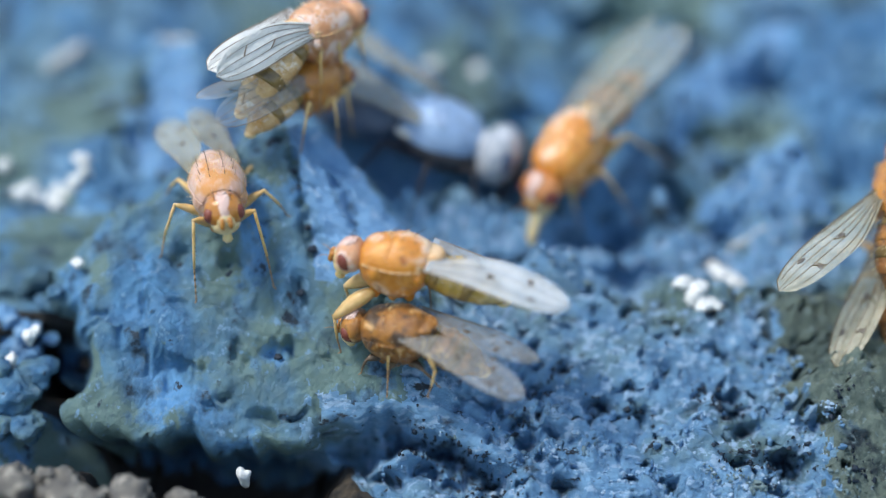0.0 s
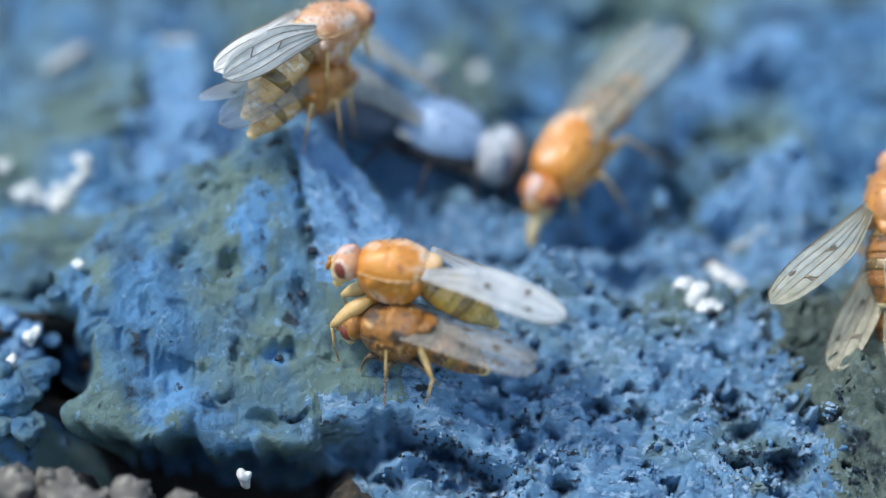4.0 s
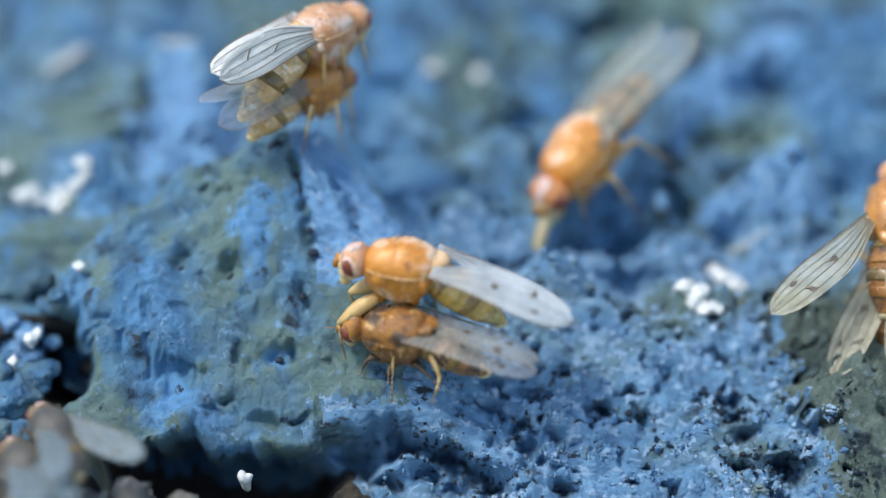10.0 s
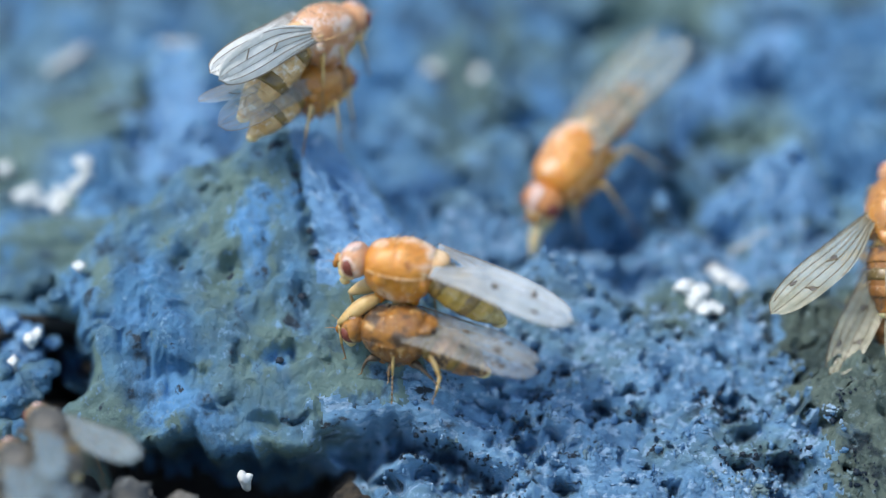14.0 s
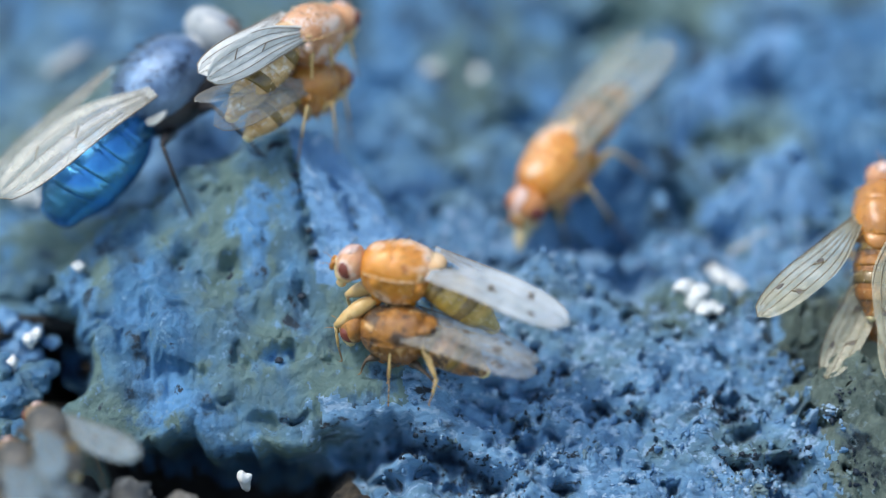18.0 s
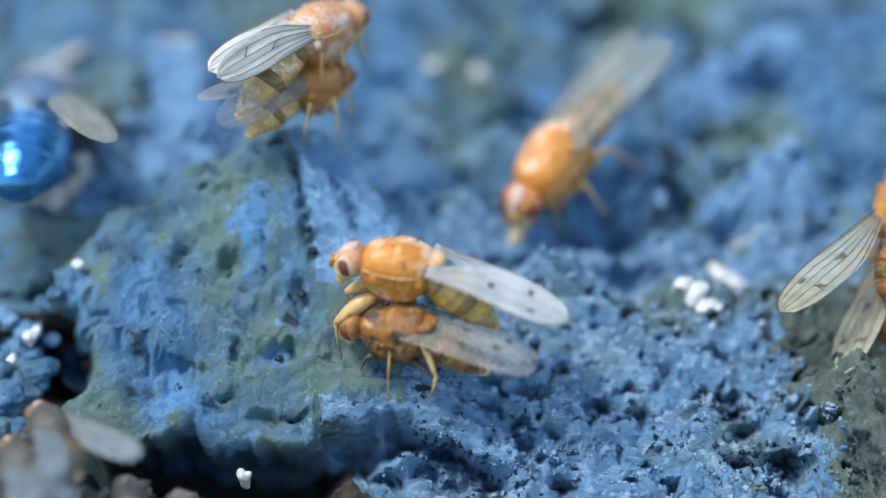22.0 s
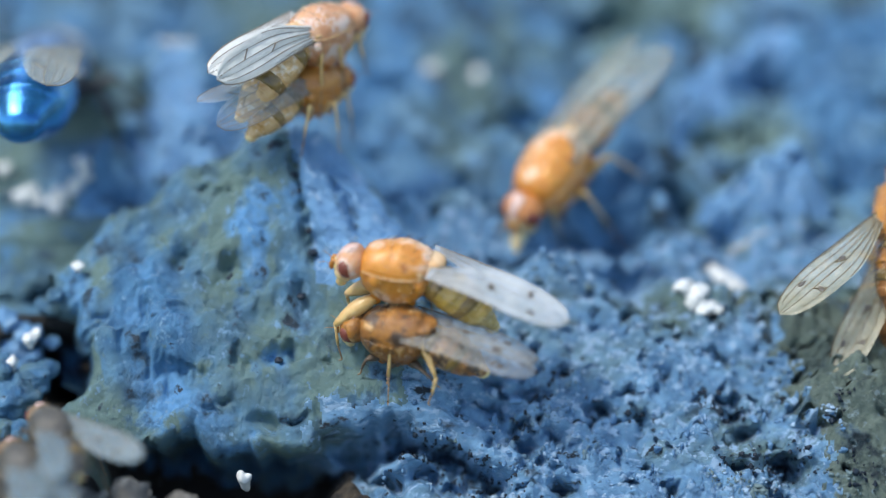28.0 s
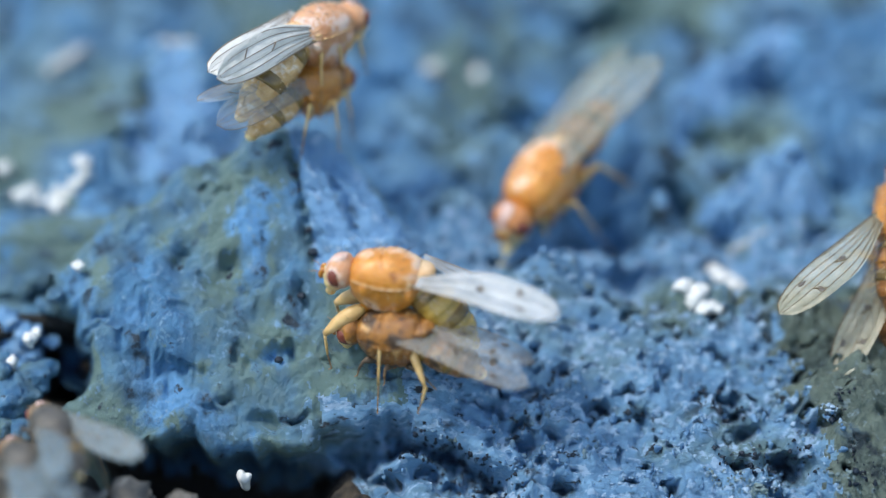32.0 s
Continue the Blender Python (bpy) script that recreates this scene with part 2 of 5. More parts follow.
# lumps (x, y, height, radius x, radius y) and hollows (x, y, depth, radius x, radius y)
LUMPS = ((-14.7, -2.4, 4.6, 1.0, 1.5), (-9.0, 9.5, 1.3, 2.0, 1.6), (-11.6, 5.9, 1.6, 2.0, 1.2), (-8.5, 6.9, 2.2, 1.8, 2.0), (1.6, 7.6, 0.9, 1.4, 1.0), (-13.5, 8.5, 1.2, 1.5, 1.2),
         (11.0, 5.6, 1.0, 1.6, 1.3), (13.5, 8.6, 1.2, 1.8, 1.6), (8.0, 10.5, 1.0, 1.5, 1.4), (3.6, 1.3, 2.0, 1.3, 0.9), (13.4, -2.4, 1.1, 1.5, 1.4), (8.6, 0.9, 0.5, 1.6, 0.8),
         (-8.9, -1.9, 0.55, 0.9, 0.8), (-6.6, -2.6, 0.35, 0.7, 0.6), (-10.6, -2.4, 0.4, 0.6, 0.7), (-7.6, -3.6, 0.45, 0.9, 0.5), (-9.7, -0.4, 0.3, 0.9, 0.7), (-3.2, -3.0, 0.4, 1.2, 0.6), (-11.2, -0.8, 0.45, 0.6, 0.8), (-8.35, -2.0, 0.45, 0.85, 0.6), (-1.0, 4.4, 1.3, 2.0, 1.0), (1.6, 4.0, 0.7, 1.6, 0.9), (-14.4, 3.3, 0.9, 1.0, 0.5), (-13.2, 3.9, 0.8, 0.9, 0.6), (8.9, 9.3, 0.9, 0.8, 0.7), (10.0, 10.4, 1.0, 0.8, 0.7), (11.2, 11.5, 0.9, 0.9, 0.7), (10.9, 4.9, 0.7, 1.0, 0.6), (12.2, 5.4, 0.7, 0.7, 0.6), (7.3, 4.9, 0.6, 0.4, 0.7))
HOLLOWS = ((-1.2, -4.1, 1.0, 0.5, 0.2), (0.2, -4.4, 1.2, 0.6, 0.25), (1.2, -4.9, 1.3, 0.6, 0.25), (-3.2, -4.9, 1.6, 0.8, 0.5), (9.8, -3.3, 1.5, 0.4, 0.22), (2.6, -3.7, 1.0, 0.45, 0.18), (11.2, -4.8, 2.0, 0.5, 0.4), (3.8, -5.0, 1.5, 0.4, 0.25),
           (6.4, 2.0, 1.4, 1.2, 0.5), (5.2, -2.7, 0.9, 0.3, 0.15), (9.6, 4.2, 1.3, 0.8, 0.4), (4.6, 3.6, 1.3, 0.8, 0.5), (1.6, -2.7, 0.8, 0.4, 0.16), (7.2, -1.6, 0.7, 0.3, 0.14), (2.9, -2.2, 0.7, 0.5, 0.14),
           (8.8, -1.1, 0.9, 0.5, 0.14), (13.2, 3.8, 1.0, 0.6, 0.4), (-13.9, 1.5, 1.9, 0.7, 0.3), (-13.1, -0.2, 3.5, 0.35, 0.5), (-12.6, -1.3, 5.5, 0.55, 0.7), (-12.1, -2.4, 5.5, 0.6, 0.6), (-14.6, 1.8, 1.6, 0.5, 0.25), (-14.5, -0.3, 3.0, 0.3, 0.4), (-14.35, -1.1, 5.0, 0.4, 0.5), (-14.2, -1.75, 5.0, 0.45, 0.5), (11.9, -3.6, 1.0, 0.4, 0.3), (6.3, -5.6, 1.0, 0.5, 0.15),
           (-6.9, -3.3, 0.5, 0.3, 0.08), (-5.6, -3.5, 0.5, 0.5, 0.08), (-4.6, -3.6, 0.5, 0.4, 0.08), (12.6, 1.2, 1.0, 0.7, 0.3), (11.6, 10.5, 1.5, 0.7, 0.4), (10.7, 10.0, 0.8, 0.35, 0.25), (9.3, 8.2, 0.9, 0.8, 0.25), (8.3, 4.7, 1.2, 0.4, 0.4), (6.2, 4.6, 1.0, 0.5, 0.5), (6.3, 3.9, 1.4, 0.9, 0.4),
           (7.6, 5.0, 1.4, 0.8, 0.4), (10.4, 6.7, 1.4, 0.7, 0.4), (14.0, 5.7, 1.6, 0.6, 0.4), (5.8, 13.8, 1.8, 1.2, 0.4), (-11.0, 8.9, 1.3, 0.9, 0.4), (3.0, 9.0, 1.2, 0.8, 0.4), (-1.6, 10.4, 1.2, 0.9, 0.4), (9.0, 12.5, 1.3, 1.0, 0.4), (-0.8, -4.0, 1.7, 0.7, 0.24), (0.1, -4.25, 1.9, 0.5, 0.24), (0.9, -4.6, 1.8, 0.5, 0.24), (1.7, -5.1, 1.8, 0.5, 0.25), (-1.7, -4.2, 1.3, 0.6, 0.18), (-2.6, -4.5, 1.3, 0.5, 0.2), (2.5, -3.2, 0.6, 0.3, 0.1), (3.2, -2.5, 0.5, 0.25, 0.12), (3.95, -1.75, 0.9, 0.25, 0.2), (8.8, -2.3, 1.2, 0.5, 0.12), (9.4, -2.85, 1.3, 0.32, 0.22), (10.8, -4.35, 1.9, 0.5, 0.3), (5.0, -2.6, 0.9, 0.3, 0.12), (9.4, -4.45, 1.1, 0.4, 0.14), (6.3, -2.95, 0.7, 0.35, 0.1), (3.6, -3.5, 0.7, 0.35, 0.18), (-2.59, -4.07, 2.2, 0.7, 0.3), (-1.51, -3.81, 1.6, 0.5, 0.2), (-0.43, -4.8, 1.8, 0.5, 0.22), (-3.3, -4.04, 1.6, 0.5, 0.2), (-1.67, -5.02, 1.6, 0.4, 0.2), (0.28, -5.12, 1.4, 0.4, 0.2))
# small pits on the mound (x, y, depth, radius x, radius y)
PITS = ((-8.45, 0.13, 0.8, 0.22, 0.26), (-8.25, 0.30, 0.5, 0.12, 0.16), (-6.77, -0.26, 0.9, 0.28, 0.18), (-4.52, -0.84, 0.8, 0.24, 0.2), (-9.50, -1.28, 0.6, 0.11, 0.3), (-10.22, -1.91, 0.7, 0.13, 0.24), (-11.39, -1.76, 0.8, 0.2, 0.24),
        (-6.52, -2.28, 0.6, 0.18, 0.24), (-6.25, -2.45, 0.5, 0.13, 0.12), (-5.16, -2.17, 0.8, 0.42, 0.13), (-4.85, -2.1, 0.6, 0.14, 0.16), (-7.30, -3.55, 0.6, 0.34, 0.1), (-10.86, -1.23, 0.5, 0.4, 0.09), (-6.9, 1.5, 0.35, 0.1, 0.1), (-7.7, 1.9, 0.4, 0.12, 0.1),
        (-8.30, -2.75, 1.1, 0.75, 0.13), (-8.95, -2.62, 0.8, 0.26, 0.12), (-9.28, -2.38, 0.6, 0.12, 0.2), (-9.42, -2.05, 0.5, 0.1, 0.26),
        (-5.3, 2.7, 0.6, 0.26, 0.12), (-4.77, 1.98, 0.9, 0.13, 0.3), (-4.9, 2.2, 0.6, 0.12, 0.14), (-4.64, 1.5, 0.8, 0.14, 0.13), (-4.50, 1.15, 0.7, 0.18, 0.16), (-4.32, 0.8, 0.8, 0.2, 0.24), (-4.12, 0.22, 1.0, 0.22, 0.28), (-4.45, 0.45, 0.6, 0.14, 0.2), (-3.8, 0.1, 0.7, 0.2, 0.12),
        (-3.45, 2.05, 0.9, 0.26, 0.2), (-3.1, 1.75, 0.8, 0.16, 0.26), (-2.85, 1.35, 0.9, 0.2, 0.3), (-2.75, 0.9, 0.7, 0.2, 0.2))


def ridge_back(x, y, dx, dy, fall):
    """The far side of a ridge that runs down from the mound's peak along dx, dy: first gentle, then steep."""
    along = (x + 5.2) * dx + (y - 2.8) * dy
    s = (x + 5.2) * abs(dy) * (1 if dx > 0 else -1) + (y - 2.8) * abs(dx)
    crest = 2.85 - fall * along
    return smin(crest - 0.34 * s, crest - 0.5 - 2.4 * (s - 1.5), 0.3)


def rim(x, y):
    """How far a place lies outside the mound's front rim, as a share of its size."""
    r = (np.abs((x + 6) / 6.7) ** 4 + np.abs(np.minimum(y, 0) / 4.0) ** 4) ** 0.25 + 0.07 * grain2(x * 0.55, y * 0.55, 8) + 0.035 * grain2(x * 1.6, y * 1.6, 9)
    return np.maximum(0, r - 1) * step((-3.9 - x - 0.5 * grain2(x * 0.8, y * 0.8, 61)) / 0.8)


def undercut(x, y):
    """The mound overhangs its foot: the sheet is drawn in under the rim."""
    c = rim(x, y)
    k = 3.4 * (1 - np.exp(-(c / 0.06) ** 2)) * np.exp(-(c / 0.3) ** 4)
    gx, gy = ((x + 6) / 6.7) ** 3, (np.minimum(y, 0) / 4.0) ** 3
    n = np.sqrt(gx * gx + gy * gy) + 1e-6
    return x - k * gx / n, y - k * gy / n


def ground_height(x, y):
    """The height of the dung pat at x, y."""
    h, d = pat(x, y)
    return h - 0.7 * d


def pat(x, y):
    """The height of the uncarved pat at x, y, and how deep holes and cracks are carved there."""
    wob = grain2(x * 0.35 + 5, y * 0.35, 3)
    front = 1.145 * (y - 2.8) + 3.0
    left = 2.8 + 0.41 * (x + 5.2) + 0.6 * (y - 2.8)
    right = 2.8 - 0.55 * (x + 5.2) + 0.6 * (y - 2.8)
    back = smin(ridge_back(x, y, 0.895, -0.445, 0.76), ridge_back(x, y, -0.938, -0.346, 0.50) + 0.2 * wob, 0.3)
    mound = smin(smin(front, left + 0.3 * wob, 0.5), smin(right, back, 0.25), 0.25)
    mound = mound - 30 * rim(x, y)
    ledge = -2.65 + 0.594 * (y - 0.2) - 7.0 * step((-4.5 - x - 0.7 * grain2(x * 0.9, y * 0.9, 62)) / 0.8)
    ledge = smin(ledge + 0.3 * wob, -2.3 - 1.0 * (y - 0.8), 0.5)
    rear = smax(-4.2 + 0 * y, -2.2 + 0.38 * (y - 3) + 0.5 * wob, 0.6)
    rear = smin(rear, 3.0 + 0 * y, 1.0) - 6.0 * step((-1.5 - y) / 0.5)
    h = smax(smax(mound, ledge, 0.3), rear, 0.4)
    bank = -5.0 - 0.12 * step((x + 10.4) / 0.4) - 1.6 * step((x + 7.2) / 0.5) + 0.3 * grain2(x * 0.6, y * 0.6, 12) - 5 * step((y + 5.6 - 0.7 * step((-10.9 - x) / 0.3)) / 0.2)
    h = smax(h, smax(bank, -9.5 + 0 * y, 0.3), 0.2)
    for cx, cy, a, rx, ry in LUMPS:
        h = h + a * bell(x, y, cx, cy, rx, ry)
    d = 0 * x
    for cx, cy, a, rx, ry in HOLLOWS:
        d = d + a * bell(x + 0.15 * grain2(x * 2, y * 2, 31), y + 0.15 * grain2(x * 2, y * 2, 32), cx, cy, rx, ry)
    far = step((y - 3.8 - 0.6 * step((-3 - x) / 0.5)) / 0.5)
    grit = step((x - 0.2 + 0.8 * wob) / 1.0) * (1 - far)
    near = 1 - far
    n1, n2, n3 = grain2(x * 0.45, y * 0.45, 21), grain2(x * 0.9, y * 1.2, 22), grain2(x * 2.0, y * 3.0, 23)
    n4, n5 = grain2(x * 4.5, y * 6.0, 24), grain2(x * 9.0, y * 11.0, 25)
    h = h + n1 * (0.22 * near + 1.0 * far) + n2 * (0.27 * near + 0.55 * far) + n3 * (0.12 + 0.16 * grit + 0.14 * far) + n4 * (0.05 + 0.09 * grit) + n5 * (0.026 + 0.045 * grit)
    crack = np.maximum(0, grain2(x * 0.9, y * 2.4, 41) * 0.6 + grain2(x * 2.4, y * 4.6, 42) * 0.5 - 0.28)
    d = d + np.minimum(crack * (1.8 * grit + 0.4 * near * (1 - grit) + 2.0 * far), 1.2)
    hole = step((grain2(x * 1.3, y * 2.8, 43) + 0.5 * grain2(x * 3.6, y * 6.0, 44) - 0.74) / 0.05)
    d = d + hole * near * (0.5 * grit + 0.05 * (1 - grit))
    for cx, cy, a, rx, ry in PITS:
        d = d + 0.62 * a * bell(x + 0.12 * grain2(x * 3.5, y * 3.5, 33), y + 0.12 * grain2(x * 3.5, y * 3.5, 34), cx, cy, rx, ry)
    smear = np.maximum(0, grain2(x * 0.5, y * 1.3, 71) + 0.4 * grain2(x * 1.6, y * 3.4, 72) - 0.1)
    h = h + 0.5 * smear ** 0.7 * near * (1 - grit)
    away = np.maximum(np.maximum(np.abs(x) - 18, 0), np.maximum(np.maximum(y - 20, -10 - y), 0))
    fade = np.clip(away / 40, 0, 1)
    return h * (1 - fade) - 9.0 * fade, d * (1 - fade)
# </terrain>


def height_at(x, y):
    return float(ground_height(np.array([x], float), np.array([y], float))[0])


def stretched(a, b, stepsize):
    """Even steps from a to b, then ever longer ones out to the horizon."""
    inner = list(np.arange(a, b + stepsize / 2, stepsize))
    out, d, s = [], 0.0, stepsize
    while d < 9e4:
        s *= 1.32
        d += s
        out.append(d)
    return np.array([a - d for d in reversed(out)] + inner + [inner[-1] + d for d in out])


def build_ground():
    xs, ys = stretched(-17.5, 17.5, 0.062), stretched(-8.6, 17.5, 0.058)
    gx, gy = np.meshgrid(xs, ys)
    gz, carved = pat(gx.ravel(), gy.ravel())
    px, py = undercut(gx.ravel(), gy.ravel())
    co = np.stack([px, py + 0.8 * carved, gz - 0.65 * carved], 1) * MM
    nx, ny = len(xs), len(ys)
    i = (np.arange(ny - 1)[:, None] * nx + np.arange(nx - 1)[None, :]).ravel()
    quads = np.stack([i, i + 1, i + 1 + nx, i + nx], 1)
    me = bpy.data.meshes.new("ground")
    me.vertices.add(len(co))
    me.vertices.foreach_set("co", co.ravel())
    me.loops.add(quads.size)
    me.loops.foreach_set("vertex_index", quads.ravel().astype(np.int32))
    me.polygons.add(len(quads))
    me.polygons.foreach_set("loop_start", np.arange(0, quads.size, 4, dtype=np.int32))
    me.update(calc_edges=True)
    me.polygons.foreach_set("use_smooth", np.ones(len(quads), bool))
    for surface in (DUNG, ROUGH_DUNG, REAR_DUNG, OLIVE_DUNG, SHADED_SOIL, EARTH, LIT_BLUE_DUNG):
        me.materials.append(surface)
    mx, my = gx[:-1, :-1].ravel(), gy[:-1, :-1].ravel()
    fine = 0.6 * grain2(mx * 4, my * 4, 83) + 0.8 * grain2(mx * 2.4, my * 2.4, 84)
    ragged = 0.5 * fine + 0.9 * grain2(mx * 0.6, my * 0.6, 81) + 0.7 * grain2(mx * 2.2, my * 2.2, 82)
    edge = np.where(my + 0.4 * ragged < -3.3, -4.6, -1.0)
    zone = np.where(my + ragged > 4.0, 2, np.where(mx + ragged > edge, 1, 0))
    zone = np.where((zone == 1) & (mx + 1.2 * ragged + 0.45 * (my + 3) > 11.7) & (my < 1.2), 3, zone)
    # glare on the flank and the lit lumps behind are painted as zone 6
    flank = (mx + 0.12 * ragged > -4.75 - 0.27 * (my - 2.0)) & (mx < 0.2 - 0.9 * my) & (my > -0.6) & (my < 4.2)
    zone = np.where(flank & (zone == 0), 6, zone)
    zone = np.where((zone == 2) & (((mx - 2.6) / 3.0) ** 2 + ((my - 11.6) / 3.6) ** 2 + 0.5 * ragged < 1), 0, zone)
    spine = np.abs(my - 9.2 - 0.95 * (mx - 8.9)) < 1.0 + 0.5 * ragged
    zone = np.where((zone == 2) & ((spine & (mx > 8) & (mx < 12.6)) | (((mx - 11.0) / 2.2) ** 2 + ((my - 5.0) / 0.9) ** 2 + 0.5 * ragged < 1)), 6, zone)
    zone = np.where((zone == 2) & (((mx + 8.7) / 2.2) ** 2 + ((my - 6.6) / 1.7) ** 2 + 0.5 * ragged < 1), 6, zone)
    zone = np.where((zone == 2) & (((mx - -9.8) / 1.6) ** 2 + ((my - 8.0) / 1.6) ** 2 + 0.5 * ragged < 1), 6, zone)
    # near-black soil under the rim and in left cracks puts their shade into colour
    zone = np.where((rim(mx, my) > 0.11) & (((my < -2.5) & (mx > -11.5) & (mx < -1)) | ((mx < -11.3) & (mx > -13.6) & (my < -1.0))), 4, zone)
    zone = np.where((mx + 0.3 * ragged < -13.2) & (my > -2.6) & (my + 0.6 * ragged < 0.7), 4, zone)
    beyond = np.maximum(np.abs(mx) - 24, np.maximum(my - 26, -13 - my)) + ragged > 0
    zone = np.where(beyond, 5, zone)
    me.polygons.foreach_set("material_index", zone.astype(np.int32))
    tagged(new("ground", me), "lumpy blue-grey wet dung with olive patches, pits and crumbs", "dung", kind="structure")


build_ground()


# ---- mesh helpers ----
def part(name, bm, mat, parent, label=""):
    me = bpy.data.meshes.new(name)
    bmesh.ops.scale(bm, vec=(MM, MM, MM), verts=bm.verts)
    for f in bm.faces:
        f.smooth = True
    bm.to_mesh(me)
    bm.free()
    me.materials.append(mat)
    ob = new(name, me)
    if parent:
        ob.parent = parent
    if label:
        ob["label"] = label
    return ob


def ball(bm, c, r, turn=None, seg=18, ring=12, rough=0.0, seed=0.0):
    made = bmesh.ops.create_uvsphere(bm, u_segments=seg, v_segments=ring, radius=1)["verts"]
    for v in made:
        p = v.co.copy()
        k = 1 + rough * noise.noise(p * 1.7 + Vector((seed, seed * 2, 0)))
        p = Vector((p.x * r[0] * k, p.y * r[1] * k, p.z * r[2] * k))
        v.co = (turn @ p if turn else p) + Vector(c)
    return made


def tube(bm, pts, radii, seg=8):
    pts = [Vector(p) for p in pts]
    rings = []
    for i, p in enumerate(pts):
        d = (pts[min(i + 1, len(pts) - 1)] - pts[max(i - 1, 0)]).normalized()
        side = d.cross(Vector((0, 0, 1)) if abs(d.z) < 0.9 else Vector((1, 0, 0))).normalized()
        other = d.cross(side)
        rings.append([bm.verts.new(p + radii[i] * (math.cos(a) * side + math.sin(a) * other)) for a in (2 * math.pi * k / seg for k in range(seg))])
    for a, b in zip(rings, rings[1:]):
        for k in range(seg):
            bm.faces.new((a[k], a[(k + 1) % seg], b[(k + 1) % seg], b[k]))
    bm.faces.new(rings[0][::-1])
    bm.faces.new(rings[-1])


def hairs(bm, roots, length, radius=0.012):
    for p, d in roots:
        tip = p + d * length
        bend = p + d * length * 0.55 + Vector((0, 0, 0.04 * length))
        tube(bm, [p, bend, tip], [radius, radius * 0.7, radius * 0.2], 4)


def wing_half(s):
    """Leading and trailing edge of a wing at s from root (0) to tip (1), as shares of its length."""
    tip = math.sqrt(max(0.0, 1 - (max(0, s - 0.55) / 0.45) ** 2.4))
    mid = 0.02 - 0.075 * math.sin(math.pi * min(0.5, s)) - 0.0 * s
    lead = mid + (0.03 + 0.11 * math.sin(math.pi * min(0.5, 0.08 + s * 0.7))) * tip
    trail = mid - (0.03 + 0.125 * math.sin(math.pi * min(0.5, 0.02 + s * 0.95)) ** 1.3) * tip
    return lead, min(trail, lead - 0.003)


def wing_point(s, q, length, side):
    lead, trail = wing_half(s)
    y = trail + (lead - trail) * q
    z = 0.05 * math.sin(q * 17) * 0.12 + 0.035 * math.sin(math.pi * s)
    return Vector((-s * length, side * y * length, z * length * 0.6))


def wing(parent, root, length, side, m_wing, label, spots=True, m_vein=None, stout=1.0):
    """One wing, hinged at its root and lying backwards; leading edge outwards."""
    bm = bmesh.new()
    ns, nq = 22, 12
    for off in (0.006, -0.006):
        rows = [[bm.verts.new(wing_point(i / ns, j / nq, length, side) + Vector((0, 0, off))) for j in range(nq + 1)] for i in range(ns + 1)]
        for i in range(ns):
            for j in range(nq):
                f = (rows[i][j], rows[i + 1][j], rows[i + 1][j + 1], rows[i][j + 1])
                bm.faces.new(f if (off > 0) == (side < 0) else f[::-1])
    ob = part("wing", bm, m_wing, parent, label)
    ob.matrix_basis = root
    m_vein = m_vein or VEIN
    bm = bmesh.new()
    edge = [wing_point(i / 20, 1, length, side) for i in range(21)]
    tube(bm, edge, [stout * (0.026 - 0.0006 * i) for i in range(21)], 5)
    part("vein", bm, m_vein, ob, "thick brown front vein")
    for q0, q1, s1 in ((0.86, 0.95, 0.5), (0.74, 0.82, 0.93), (0.60, 0.64, 0.985), (0.45, 0.42, 0.98), (0.30, 0.16, 0.86), (0.15, 0.03, 0.5)):
        bm = bmesh.new()
        tube(bm, [wing_point(0.04 + (s1 - 0.04) * k / 12, q0 + (q1 - q0) * k / 12, length, side) for k in range(13)], [stout * (0.016 - 0.0006 * k) for k in range(13)], 4)
        part("vein", bm, m_vein, ob)
    for s, qa, qb in ((0.42, 0.45, 0.61), (0.66, 0.20, 0.42)):
        bm = bmesh.new()
        tube(bm, [wing_point(s + 0.02 * k, qa + (qb - qa) * k / 3, length, side) for k in range(4)], [0.02 * stout] * 4, 4)
        part("vein", bm, m_vein, ob)
    if spots:
        for s, q, rx, ry in ((0.43, 0.53, 0.13, 0.10), (0.69, 0.30, 0.10, 0.19), (0.74, 0.74, 0.16, 0.07)):
            bm = bmesh.new()
            ball(bm, wing_point(s, q, length, side), (rx, ry, 0.02), seg=10, ring=6, rough=0.4, seed=s)
            part("wing_spot", bm, SPOT, ob, "dusky spot")
    return ob


def loft(bm, rings, seg=22, low=0.0, high=360.0, square=0.9):
    """A skin over rings (x, middle z, half width, rise, drop), from low to high degrees round each one (0 is the left side, 90 the top)."""
    made = []
    whole = high - low >= 360
    count = seg if whole else seg + 1
    for x, zc, hw, up, down in rings:
        row = []
        for k in range(count):
            a = radians(low + (high - low) * k / seg)
            c, t = math.cos(a), math.sin(a)
            row.append(bm.verts.new((x, hw * math.copysign(abs(c) ** square, c), zc + (up if t > 0 else down) * math.copysign(abs(t) ** square, t))))
        made.append(row)
    for p, q in zip(made, made[1:]):
        for k in range(seg):
            n = (k + 1) % count
            bm.faces.new((p[k], p[n], q[n], q[k]))
    if whole:
        bm.faces.new(made[0][::-1])
        bm.faces.new(made[-1])
    return made


